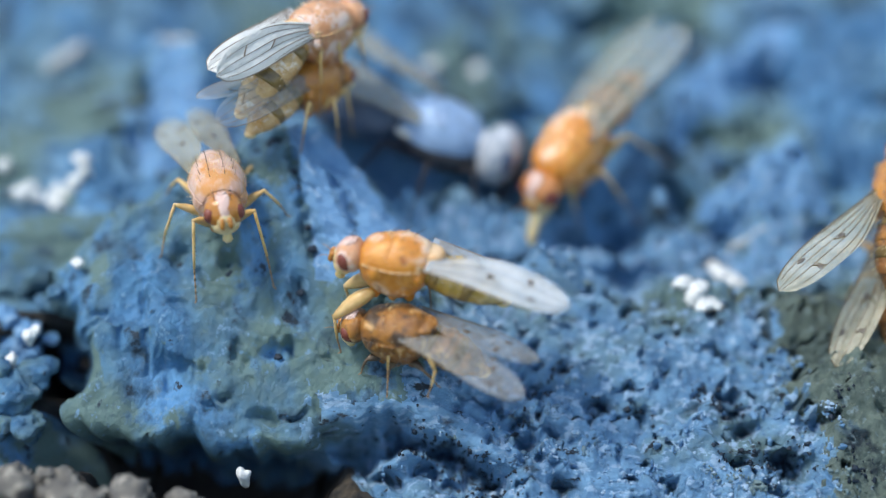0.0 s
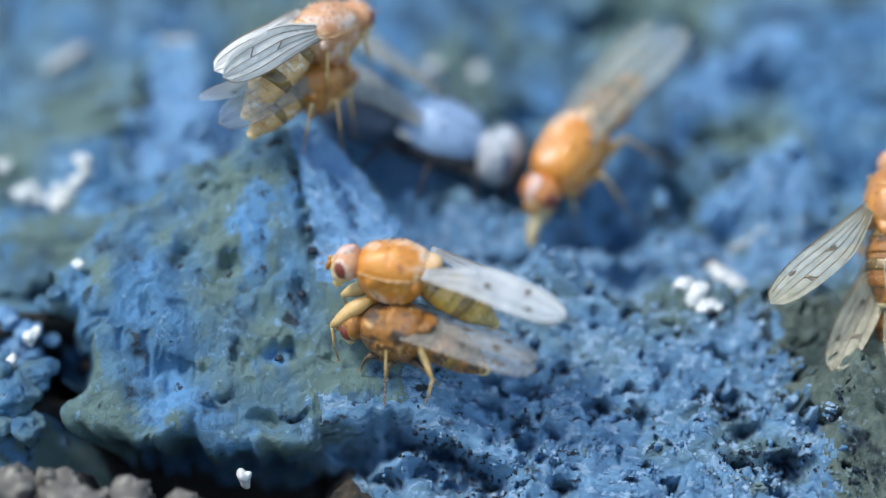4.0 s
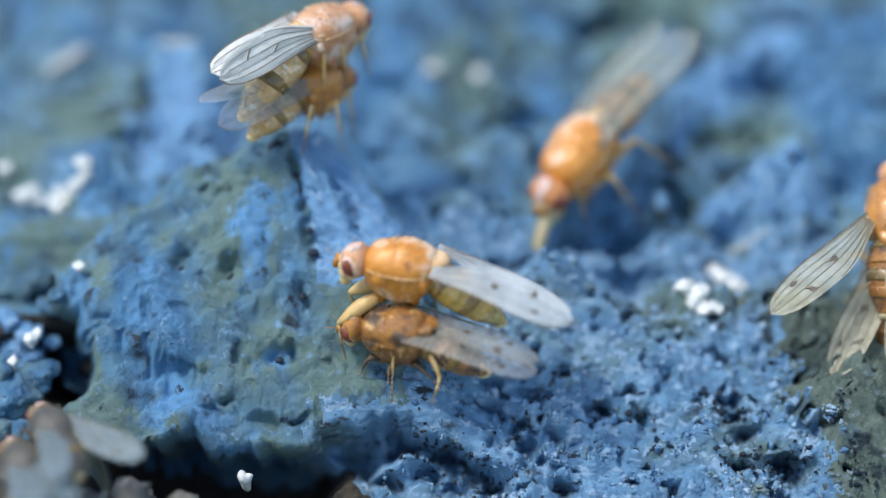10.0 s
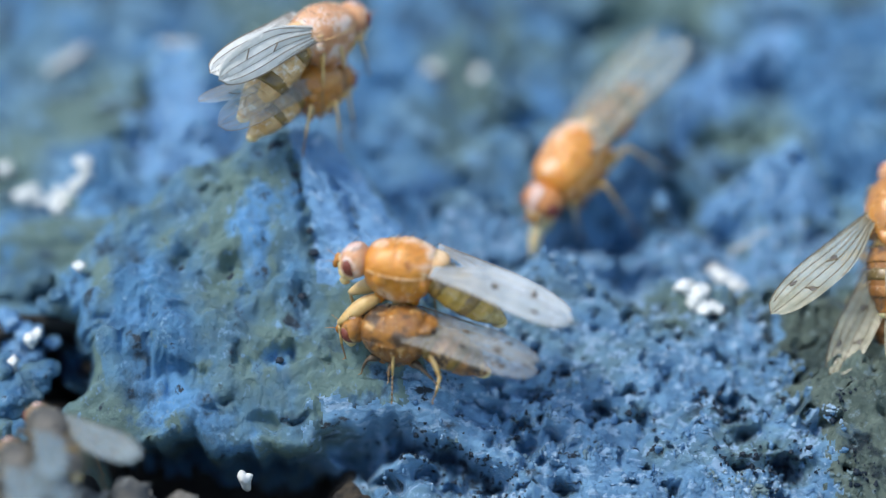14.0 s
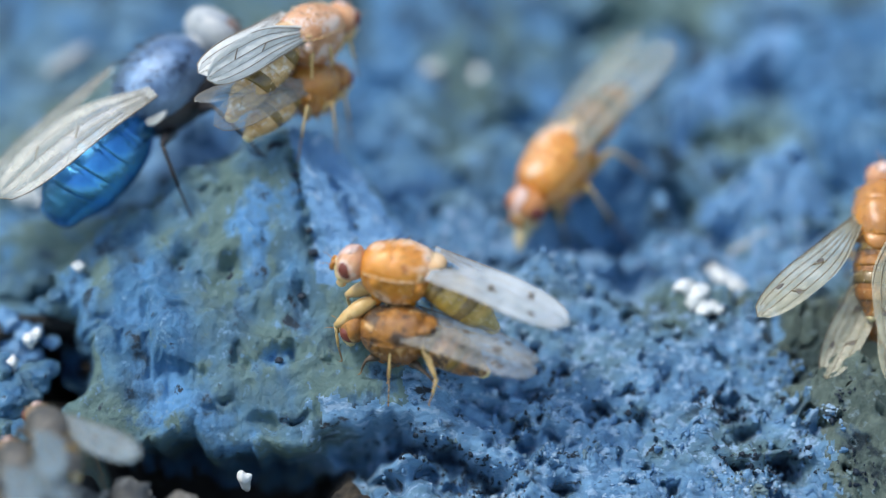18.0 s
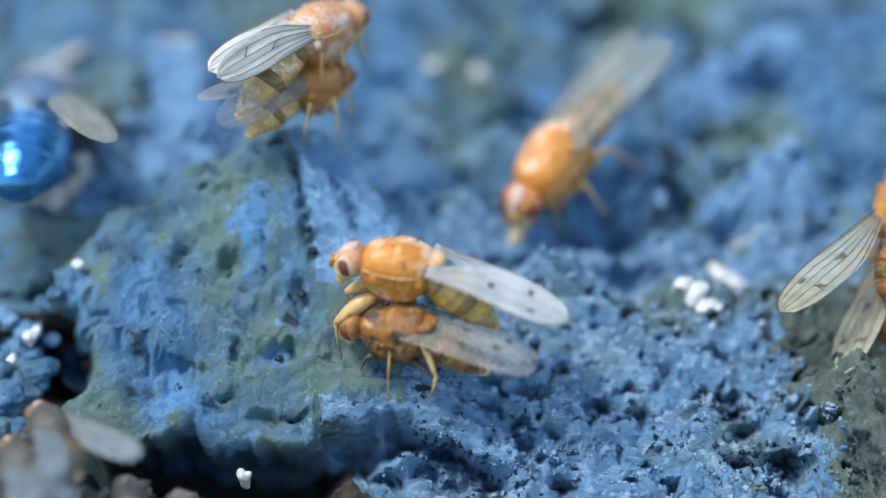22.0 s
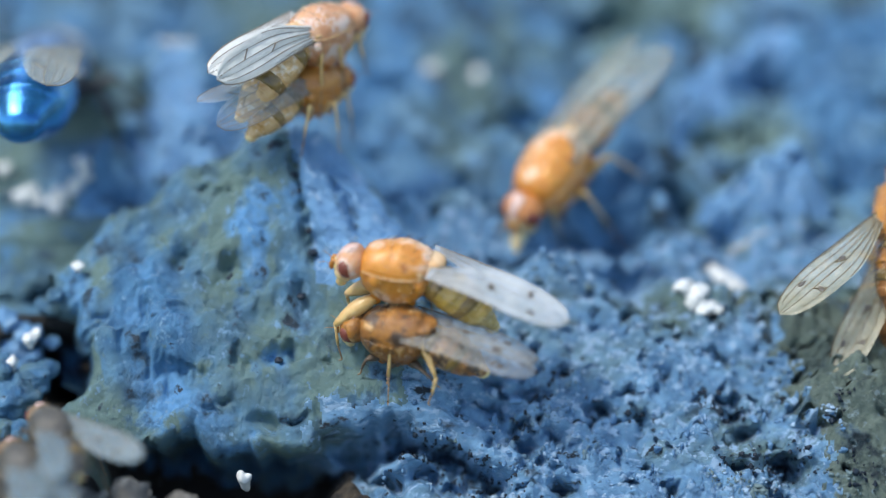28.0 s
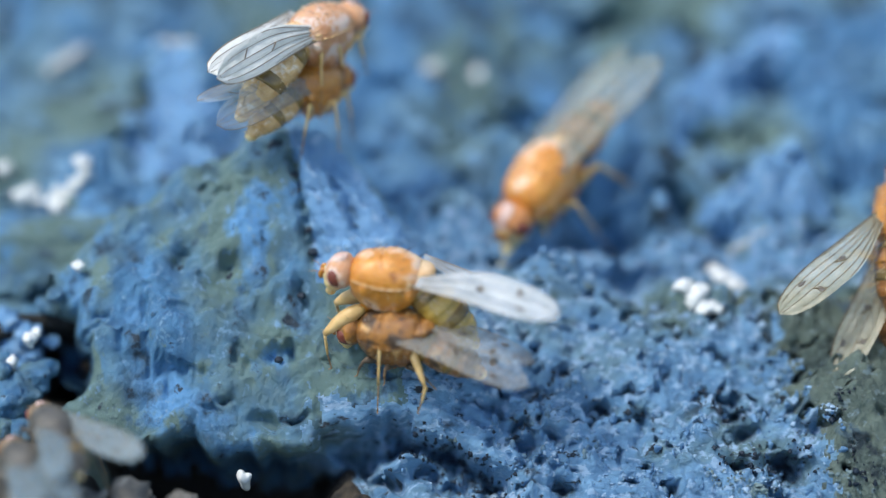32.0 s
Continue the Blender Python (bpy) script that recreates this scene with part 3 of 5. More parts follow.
def smooth_rings(rings, steps=4):
    """Rings put between the given ones along a smooth curve."""
    out = []
    for i in range(len(rings) - 1):
        p0, p1, p2, p3 = (rings[max(0, min(len(rings) - 1, i + k))] for k in (-1, 0, 1, 2))
        for k in range(steps):
            t = k / steps
            out.append(tuple(0.5 * (2 * b + (c - a) * t + (2 * a - 5 * b + 4 * c - d) * t * t + (3 * b - a - 3 * c + d) * t ** 3) for a, b, c, d in zip(p0, p1, p2, p3)))
    return out + [rings[-1]]


def legs(root, m_femur, m_tarsus, feet, hips=None, knee_up=1.0, thick=1.0, stout=False):
    """Six legs of femur, tibia and tarsus; feet: (x, y, z), or foot and knee (and hip), for front, middle and hind, left then right."""
    hips = hips or ((0.68, 0.34, 0.62), (0.1, 0.40, 0.55), (-0.42, 0.36, 0.58))
    for n, foot in enumerate(feet):
        s = 1 if n % 2 == 0 else -1
        h = Vector(hips[n // 2])
        h.y *= s
        girth = thick * (1.7 if stout and n < 2 else 0.95)
        if isinstance(foot[0], tuple):
            f, knee = Vector(foot[0]), Vector(foot[1])
            if len(foot) > 2:
                h = Vector(foot[2])
            out = Vector((f.x - h.x, f.y - h.y, 0))
        else:
            f = Vector(foot)
            out = Vector((f.x - h.x, f.y - h.y, 0))
            knee = h + out * 0.52 + Vector((0, 0, 0.75 * knee_up))
            knee.y += 0.15 * s
        ankle = knee.lerp(f, 0.58) + out * 0.04
        leg = bmesh.new()
        tube(leg, [h + (knee - h) * k + Vector((0, 0, 0.08 * math.sin(math.pi * k))) for k in (0, 0.12, 0.3, 0.5, 0.7, 0.88, 1.0)], [r * girth for r in (0.08, 0.12, 0.15, 0.15, 0.125, 0.085, 0.055)], 12)
        femur = part("leg", leg, m_femur, root)
        bm = bmesh.new()
        ball(bm, knee, [0.065 * thick] * 3, seg=8, ring=6)
        tube(bm, [knee, knee.lerp(ankle, 0.3) + Vector((0, 0, 0.02)), knee.lerp(ankle, 0.7) + Vector((0, 0, 0.02)), ankle], [r * thick for r in (0.055, 0.052, 0.05, 0.042)], 8)
        part("tibia", bm, m_femur, femur)
        bm = bmesh.new()
        for k in range(5):
            p, q = ankle.lerp(f, k / 5), ankle.lerp(f, (k + 0.86) / 5)
            tube(bm, [p, p.lerp(q, 0.6), q], [r * thick * (1 - 0.05 * k) for r in (0.026, 0.034, 0.038)], 6)
            tube(bm, [q, ankle.lerp(f, (k + 1) / 5)], [0.02 * thick] * 2, 5)
        tube(bm, [f, f + out.normalized() * 0.12 + Vector((0, 0, -0.02))], [0.035 * thick, 0.01], 5)
        part("tarsus", bm, m_tarsus, femur)
        bm = bmesh.new()
        roots = []
        for k in range(9):
            a = random.uniform(0, 6.28)
            roots.append((knee.lerp(ankle, 0.1 + 0.1 * k), Vector((math.cos(a) * 0.6, math.sin(a) * 0.6, -0.5)).normalized()))
        for k in range(7):
            roots.append((h.lerp(knee, 0.3 + 0.1 * k) + Vector((0, 0, 0.12)), Vector((random.uniform(-0.5, 0.5), 0.4 * s, 0.8)).normalized()))
        hairs(bm, roots, 0.2 * thick, 0.008)
        part("bristles", bm, HAIR, femur)


STANCE = ((1.9, 1.25), (1.9, -1.25), (0.25, 2.1), (0.25, -2.1), (-1.9, 1.6), (-1.9, -1.6))


def feet_on_ground(m, size, stance=STANCE, lift=1.0):
    """Where the feet of a fly that stands at m touch the dung, in the fly's own space."""
    feet = []
    for x, y in stance:
        z = 0.0
        for _ in range(4):
            w = m @ (Vector((x, y, z)) * MM * size)
            z += (height_at(w.x / MM, w.y / MM) - w.z / MM) / size * max(0.4, m.col[2][2])
        feet.append((x, y, max(-1.3, min(0.9, z)) * lift))
    return feet


def girth_at(widths, u):
    """The half width at u (0 to 1) along a body whose half widths are given at even steps, on a smooth curve."""
    n = len(widths) - 1
    k = min(int(max(0.0, u) * n), n - 1)
    t = u * n - k
    a, b, c, d = (widths[max(0, min(n, k + i))] for i in (-1, 0, 1, 2))
    return 0.5 * (2 * b + (c - a) * t + (2 * a - 5 * b + 4 * c - d) * t * t + (3 * b - a - 3 * c + d) * t ** 3)


def segmented(bm, start, end, widths, flat=0.85, droop=0.0, steps=6):
    """A tapered abdomen of rings with a slight pinch at each joint."""
    a, b = Vector(start), Vector(end)
    pts, rad = [], []
    n = (len(widths) - 1) * steps
    for i in range(n + 1):
        s = i / n
        f = s * (len(widths) - 1) % 1
        pinch = 1 - 0.05 * math.exp(-((f - 0.97) / 0.07) ** 2) - 0.03 * math.exp(-(f / 0.07) ** 2)
        p = a.lerp(b, s)
        p.z += droop * math.sin(math.pi * s)
        pts.append(p)
        rad.append(max(0.02, girth_at(widths, s) * pinch))
    length = (b - a).normalized()
    for k in (0.5, 0.8, 0.96):
        pts.append(b + length * rad[n] * 0.55 * k)
        rad.append(rad[n] * math.sqrt(1 - k * k))
    tube(bm, pts, rad, 20)
    for v in bm.verts:
        axis = a.lerp(b, max(0, min(1, (v.co.x - a.x) / (b.x - a.x))))
        v.co.z = axis.z + (v.co.z - axis.z) * flat


CHEST = smooth_rings(((1.22, 1.62, 0.30, 0.30, 0.36), (1.12, 1.60, 0.52, 0.50, 0.62), (0.86, 1.58, 0.70, 0.71, 0.86), (0.45, 1.56, 0.80, 0.86, 1.10), (0.0, 1.55, 0.86, 0.93, 1.18),
                      (-0.45, 1.56, 0.82, 0.88, 1.06), (-0.85, 1.60, 0.66, 0.70, 0.72), (-1.08, 1.64, 0.44, 0.46, 0.5), (-1.2, 1.66, 0.18, 0.2, 0.24)))
SKULL = smooth_rings(((2.05, 1.56, 0.12, 0.14, 0.18), (1.99, 1.58, 0.36, 0.32, 0.40), (1.84, 1.63, 0.56, 0.50, 0.54), (1.62, 1.68, 0.66, 0.58, 0.60), (1.40, 1.68, 0.66, 0.58, 0.54), (1.22, 1.66, 0.52, 0.46, 0.42), (1.12, 1.65, 0.3, 0.28, 0.26)), 3)
SKULL = [(x - 0.06, 1.65 + (z - 1.65) * 0.92, w * 0.92, u * 0.92, d * 0.92) for x, z, w, u, d in SKULL]


def dung_fly(label, group, m, size=1.0, feet=None, sweep=(10, 10), lift=(4, 4), roll=(14, 14), belly=(-3.3, 0, 0.95), tongue=0.35, body=None, category="fly", knee_up=1.0, wing_len=4.7, stance=STANCE, stout=False, hinge_at=(-0.5, 0.55, 2.12), spots=True, m_vein=None, stout_vein=1.0):
    """An orange fly with spotted wings; forward is +x and its feet stand at z = 0."""
    body = body or (ORANGE, PINK, OLIVE, LEG, WING)
    m_thorax, m_head, m_belly, m_leg, m_wing = body
    root = new("dung_fly")
    root.matrix_basis = m
    root.scale = (size, size, size)
    tagged(root, label, category, group)
    # the chest: sides of bulging plates, and a domed back whose rim stands proud of them
    bm = bmesh.new()
    loft(bm, CHEST, 28)
    for v in bm.verts:
        v.co += v.co.normalized() * 0.035 * noise.noise(v.co * 2.6)
    thorax = part("thorax", bm, m_thorax, root, "chest of bulging plates")
    for sg in (1, -1):
        for cx, cz, rx, rz in ((0.62, 1.55, 0.30, 0.42), (0.16, 1.48, 0.27, 0.46), (0.30, 1.0, 0.34, 0.36), (-0.36, 1.42, 0.26, 0.42), (-0.28, 0.98, 0.32, 0.32), (-0.72, 1.5, 0.22, 0.32)):
            bm = bmesh.new()
            ball(bm, (cx, 0.57 * sg * (1 if cz > 1.2 else 0.8), cz), (rx, 0.31, rz), seg=14, ring=10, rough=0.12, seed=cx + cz)
            part("pleurite", bm, m_thorax, thorax)
    bm = bmesh.new()
    shell = [(x, z, w * 1.05 + 0.01, u * 1.07 - 0.05 * math.exp(-((x - 0.2) / 0.06) ** 2), d) for x, z, w, u, d in smooth_rings([r for r in CHEST if -1.0 < r[0] < 1.08], 2)]
    rows = loft(bm, [(x, z + 0.08, w, u - 0.08, d) for x, z, w, u, d in shell], 26, 8, 172)
    for v in bm.verts:
        v.co += Vector((0, 0, 1)) * 0.045 * noise.noise(v.co * 1.9 + Vector((3, 0, 0)))
    rim = [r[0].co.copy() for r in rows] + [v.co.copy() for v in rows[-1][1:-1]] + [r[-1].co.copy() for r in reversed(rows)]
    part("scutum", bm, m_thorax, thorax, "glossy domed back of the chest")
    bm = bmesh.new()
    tube(bm, rim, [0.026 + 0.012 * math.sin(k * 1.3) for k in range(len(rim))], 7)
    for sg in (1, -1):
        ball(bm, (0.80, 0.55 * sg, 1.86), (0.24, 0.16, 0.15), seg=12, ring=8)
        ball(bm, (-0.62, 0.66 * sg, 1.90), (0.24, 0.12, 0.12), seg=12, ring=8)
    part("notal_rim", bm, SHIELD if m_thorax in (ORANGE, PINK) else m_thorax, thorax, "raised rim of the back")
    for cx, cy in ((0.65, 0.3), (0.1, 0.36), (-0.42, 0.32)):
        for sg in (1, -1):
            bm = bmesh.new()
            ball(bm, (cx, cy * sg, 0.72), (0.2, 0.18, 0.38), seg=10, ring=8)
            part("coxa", bm, m_thorax, thorax)
    bm = bmesh.new()
    loft(bm, smooth_rings(((-0.86, 2.04, 0.5, 0.16, 0.2), (-1.1, 2.06, 0.46, 0.17, 0.2), (-1.32, 2.04, 0.34, 0.14, 0.16), (-1.46, 2.0, 0.14, 0.06, 0.08)), 3), 16)
    part("scutellum", bm, SHIELD if m_thorax in (ORANGE, PINK) else m_thorax, thorax, "small raised shield")
    bm = bmesh.new()
    roots = []
    for ix in (0.7, 0.35, 0.0, -0.4, -0.8):
        for iy in (-0.5, -0.22, 0.22, 0.5):
            z = 1.58 + 0.95 * math.sqrt(max(0, 1 - (ix / 1.3) ** 2 - (iy / 0.9) ** 2))
            roots.append((Vector((ix, iy, z - 0.03)), Vector((-0.8, iy * 0.5, 0.6)).normalized()))
    for iy in (-0.3, -0.1, 0.1, 0.3):
        roots.append((Vector((-1.4, iy, 2.08)), Vector((-0.8, iy, 0.4)).normalized()))
    hairs(bm, roots, 0.46, 0.011)
    part("bristles", bm, HAIR, thorax, "dark bristles")
    bm = bmesh.new()
    roots = []
    for k in range(130):
        u, a = random.uniform(-0.9, 0.85), random.uniform(-1.9, 1.9)
        d = math.sqrt(1 - u * u)
        roots.append((Vector((1.15 * u, 0.88 * d * math.sin(a), 1.58 + 0.95 * d * math.cos(a))), Vector((-0.6 + u * 0.3, d * math.sin(a), 0.7 * d * math.cos(a))).normalized()))
    hairs(bm, roots, 0.17, 0.010)
    part("fuzz", bm, CREAM, thorax, "fine pale hairs")
    # the head
    bm = bmesh.new()
    loft(bm, SKULL, 24, square=0.95)
    tube(bm, [(1.0, 0, 1.6), (1.4, 0, 1.65)], [0.36, 0.3], 12)
    for v in bm.verts:
        v.co += (v.co - Vector((1.6, 0, 1.65))).normalized() * 0.03 * noise.noise(v.co * 4)
    head = part("head", bm, m_head, root, "rounded pinkish-orange head")
    bm = bmesh.new()
    ball(bm, (1.70, 0, 1.34), (0.36, 0.47, 0.36), seg=18, ring=12)
    ball(bm, (1.92, 0, 1.50), (0.16, 0.3, 0.34), seg=14, ring=10)
    part("face", bm, CREAM, head, "cream-yellow face and cheeks")
    bm = bmesh.new()
    for k in range(3):
        ball(bm, (1.44 - 0.08 * (k > 0), 0.08 * (0, 1, -1)[k], 2.26), (0.06, 0.06, 0.05), seg=8, ring=6)
    loft(bm, [(1.98, 1.76, 0.12, 0.10, 0.05), (1.8, 1.98, 0.2, 0.14, 0.05), (1.55, 2.14, 0.24, 0.13, 0.05), (1.36, 2.16, 0.22, 0.1, 0.05)], 12)
    part("forehead", bm, PALE_FRONS, head, "pale pinkish forehead stripe")
    for s in (1, -1):
        bm = bmesh.new()
        ball(bm, (1.62, 0.43 * s, 1.66), (0.24, 0.22, 0.31), turn=Matrix.Rotation(0.35, 3, "Y"), seg=18, ring=14)
        part("eye", bm, EYE_RED, head, "glossy red-brown eye")
        bm = bmesh.new()
        ball(bm, (2.06, 0.13 * s, 1.66), (0.10, 0.09, 0.11), seg=10, ring=8)
        ball(bm, (2.12, 0.14 * s, 1.53), (0.09, 0.08, 0.15), seg=10, ring=8)
        tube(bm, [(2.15, 0.15 * s, 1.62), (2.32, 0.24 * s, 1.70), (2.5, 0.32 * s, 1.72)], [0.015, 0.01, 0.004], 4)
        part("antenna", bm, AMBER, head)
    bm = bmesh.new()
    short = min(tongue, 0.35)
    tube(bm, [(1.72, 0, 1.15), (1.80, 0, 1.15 - short * 0.5), (1.84, 0, 1.10 - short * 0.8), (1.86, 0, 1.05 - short * 0.9)], [0.18, 0.14, 0.17, 0.1], 12)
    if tongue > 0.6:
        tube(bm, [(1.75, 0, 1.3), (2.05, 0, 1.1), (2.4, 0, 0.85), (2.7, 0, 0.62), (2.85, 0, 0.5)], [0.27, 0.23, 0.17, 0.16, 0.11], 12)
    part("proboscis", bm, CREAM, head, "pale blunt proboscis")
    bm = bmesh.new()
    roots = [(Vector((1.38 + 0.12 * k, 0.24 * s, 2.22 - 0.05 * k)), Vector((0.2 - 0.3 * k, 0.2 * s, 0.9)).normalized()) for k in range(3) for s in (1, -1)]
    hairs(bm, roots, 0.28, 0.01)
    part("bristles", bm, HAIR, head)
    # the abdomen: overlapping plates over a soft core
    a, b = Vector((-0.75, 0, 1.5)), Vector(belly)
    bm = bmesh.new()
    segmented(bm, a, b, (0.5, 0.66, 0.72, 0.68, 0.52, 0.22), droop=0.12)
    abdomen = part("abdomen", bm, m_belly, root, "glossy ringed abdomen")
    girth = (0.5, 0.66, 0.72, 0.68, 0.52, 0.22)
    for k in range(1, 5):
        bm = bmesh.new()
        pts, rad = [], []
        for n in range(7):
            u = k / 5 + (n / 6 - 0.62) * 0.135
            p = a.lerp(b, u)
            p.z += 0.12 * math.sin(math.pi * u) + 0.012
            r = girth_at(girth, u)
            pts.append(p)
            rad.append(r * (0.985, 1.012, 1.026, 1.034, 1.038, 1.03, 0.985)[n])
        tube(bm, pts, rad, 20)
        mid = pts[3].z
        for v in bm.verts:
            v.co.z = mid + (v.co.z - mid) * 0.86
        part("tergite", bm, m_belly if k % 2 == 0 else BAND, abdomen, "banded plate")
    bm = bmesh.new()
    roots = []
    for k in range(60):
        u, t = random.uniform(0.1, 0.98), random.uniform(-1.9, 1.9)
        r = girth_at(girth, u)
        p = a.lerp(b, u) + Vector((0, r * math.sin(t), 0.86 * r * math.cos(t) + 0.12 * math.sin(math.pi * u)))
        roots.append((p, Vector((-0.8, 0.5 * math.sin(t), 0.4 * math.cos(t))).normalized()))
    hairs(bm, roots, 0.22, 0.009)
    part("bristles", bm, CREAM, abdomen, "fine pale hairs")
    bm = bmesh.new()
    ball(bm, b + Vector((0.08, 0, -0.02)), (0.27, 0.23, 0.21), seg=12, ring=8)
    part("abdomen_tip", bm, CREAM, abdomen, "pale abdomen tip")
    wings = []
    for s, sw, li, ro in ((1, sweep[0], lift[0], roll[0]), (-1, sweep[1], lift[1], roll[1])):
        bm = bmesh.new()
        ball(bm, (-0.80, 0.70 * s, 1.50), (0.10, 0.08, 0.08), seg=10, ring=8)
        tube(bm, [(-0.6, 0.5 * s, 1.52), (-0.78, 0.69 * s, 1.50)], [0.03, 0.03], 5)
        part("haltere", bm, KNOB, root, "white knob")
        hinge = pose(hinge_at[0] * MM, hinge_at[1] * s * MM, (hinge_at[2] + 0.012 * s) * MM, -ro * s, -li, -sw * s)
        wings.append(wing(root, hinge, wing_len, s, m_wing, "clear pale wing with dusky spots" if spots else "clear greyish wing", spots=spots, m_vein=m_vein, stout=stout_vein))
    feet = feet or feet_on_ground(m, size, stance)
    legs(root, m_leg, TARSUS, feet, knee_up=knee_up, stout=stout)
    root_parts[root.name] = (wings, abdomen, head)
    return root


root_parts = {}


def bottle_fly(label, group, m, size=1.0, sweep=(22, 22), lift=(6, 6), roll=(10, 10), feet=None, wing_len=5.6, coat=None, m_wing=None, m_chest=None, m_cheek=None, m_skull=None, m_eye=None, skull=1.0):
    """A stout metallic blue fly with clear wings."""
    root = new("bottle_fly")
    root.matrix_basis = m
    root.scale = (size, size, size)
    tagged(root, label, "fly", group)
    bm = bmesh.new()
    ball(bm, (0, 0, 1.9), (1.55, 1.25, 1.15), seg=28, ring=20, rough=0.04)
    thorax = part("thorax", bm, m_chest or GREY_THORAX, root, "grey-blue dusted thorax")
    bm = bmesh.new()
    ball(bm, (-1.5, 0, 2.3), (0.5, 0.7, 0.3), seg=16, ring=10)
    part("scutellum", bm, m_chest or GREY_THORAX, thorax)
    # dark lower ball: shade under the thorax, put into a blackish part
    bm = bmesh.new()
    ball(bm, (0.05, 0, 1.62), (1.52, 1.3, 0.92), seg=24, ring=16, rough=0.05)
    part("shade_sternum", bm, DARK_HEAD, thorax, "underside blackened for shade")
    bm = bmesh.new()
    roots = []
    for k in range(70):
        ix, iy = random.uniform(-1.3, 1.2), random.uniform(-0.95, 0.95)
        z = 1.9 + 1.15 * math.sqrt(max(0, 1 - (ix / 1.55) ** 2 - (iy / 1.25) ** 2))
        roots.append((Vector((ix, iy, z - 0.03)), Vector((-0.7, iy * 0.4, 0.7)).normalized()))
    hairs(bm, roots, 0.36)
    part("bristles", bm, HAIR, thorax, "black bristles")
    bm = bmesh.new()
    ball(bm, (2.0, 0, 1.85), (0.62, 1.02, 0.85), seg=22, ring=16)
    tube(bm, [(1.2, 0, 1.9), (1.8, 0, 1.9)], [0.5, 0.45], 12)
    head = part("head", bm, m_skull or DARK_HEAD, root, "whitish dusted head" if m_skull else "dark head")
    swell = Vector((1.6, 0, 1.85)) * MM
    head.matrix_basis = Matrix.Translation(swell) @ Matrix.Diagonal((skull, skull, skull, 1)) @ Matrix.Translation(-swell)
    for s in (1, -1):
        bm = bmesh.new()
        ball(bm, (2.08, 0.46 * s, 1.86), (0.50, 0.42, 0.68), seg=20, ring=14)
        part("cheek", bm, m_cheek or SILVER, head, "silvery cheek round the eye")
        bm = bmesh.new()
        ball(bm, (2.20, 0.58 * s, 1.94), (0.34, 0.32, 0.46), seg=18, ring=14)
        part("eye", bm, m_eye or EYE_DULL, head, "dull grey eye" if m_eye else "dull brownish eye")
        bm = bmesh.new()
        ball(bm, (2.62, 0.16 * s, 1.75), (0.12, 0.09, 0.24), seg=10, ring=8)
        tube(bm, [(2.68, 0.18 * s, 1.7), (2.95, 0.3 * s, 1.8)], [0.02, 0.005], 4)
        part("antenna", bm, DARK_HEAD, head)
    bm = bmesh.new()
    ball(bm, (2.5, 0, 1.35), (0.22, 0.35, 0.35), seg=14, ring=10)
    tube(bm, [(2.35, 0, 1.1), (2.4, 0, 0.7), (2.42, 0, 0.55)], [0.16, 0.14, 0.2], 10)
    part("proboscis", bm, DARK_HEAD, head)
    bm = bmesh.new()
    segmented(bm, (-1.05, 0, 1.75), (-4.4, 0, 1.4), (0.75, 1.12, 1.27, 1.26, 1.12, 0.70), flat=0.8, droop=0.15, steps=7)
    abdomen = part("abdomen", bm, coat or BLUE_METAL, root, "shining metallic blue abdomen" if not coat else "blue abdomen darkened for shade")
    girth = (0.75, 1.12, 1.27, 1.26, 1.12, 0.70)
    for k in range(1, 5):
        bm = bmesh.new()
        pts, rad = [], []
        for n in range(8):
            u = k / 5 + (n / 7 - 0.75) * 0.18
            r = girth_at(girth, u)
            p = Vector((-1.05, 0, 1.75)).lerp(Vector((-4.4, 0, 1.4)), u)
            pts.append(p + Vector((0, 0, 0.15 * math.sin(math.pi * u))))
            rad.append(r * (0.97, 1.0, 1.006, 1.009, 1.011, 1.012, 1.008, 0.98)[n])
        tube(bm, pts, rad, 22)
        mid = pts[4].z
        for v in bm.verts:
            v.co.z = mid + (v.co.z - mid) * 0.81
        part("tergite", bm, coat or BLUE_METAL, abdomen, "blue plate darkened for shade" if coat else "shining blue plate")
    bm = bmesh.new()
    roots = []
    for k in range(60):
        s, a = random.uniform(0.45, 0.95), random.uniform(-1.9, 1.9)
        r = 1.2 * (1 - max(0, s - 0.5) * 1.5)
        roots.append((Vector((-1.05 - 3.05 * s, r * math.sin(a), 1.8 - 0.35 * s + 0.76 * r * math.cos(a) - 0.1)), Vector((-0.8, 0.5 * math.sin(a), 0.5 * math.cos(a))).normalized()))
    hairs(bm, roots, 0.3, 0.01)
    part("bristles", bm, HAIR, abdomen, "black bristles")
    wings = []
    for s, sw, li, ro in ((1, sweep[0], lift[0], roll[0]), (-1, sweep[1], lift[1], roll[1])):
        bm = bmesh.new()
        ball(bm, (-0.95, 0.95 * s, 2.0), (0.36, 0.3, 0.07), seg=14, ring=8)
        part("calypter", bm, KNOB, root, "whitish lobe behind the wing")
        hinge = pose(-0.6 * MM, 0.85 * s * MM, (2.75 + 0.03 * s) * MM, -ro * s, -li, -sw * s)
        wings.append(wing(root, hinge, wing_len, s, m_wing or BOTTLE_WING, "greyish wing with brown veins", spots=False))
    feet = feet or [(2.2, 1.8, 0), (2.2, -1.8, 0), (0.2, 2.9, 0), (0.2, -2.9, 0), (-2.2, 2.3, 0), (-2.2, -2.3, 0)]
    legs(root, BLACK_LEG, BLACK_LEG, feet, hips=((0.9, 0.6, 1.0), (0.1, 0.7, 0.9), (-0.7, 0.6, 0.95)), thick=1.1)
    root_parts[root.name] = (wings, abdomen, head)
    return root


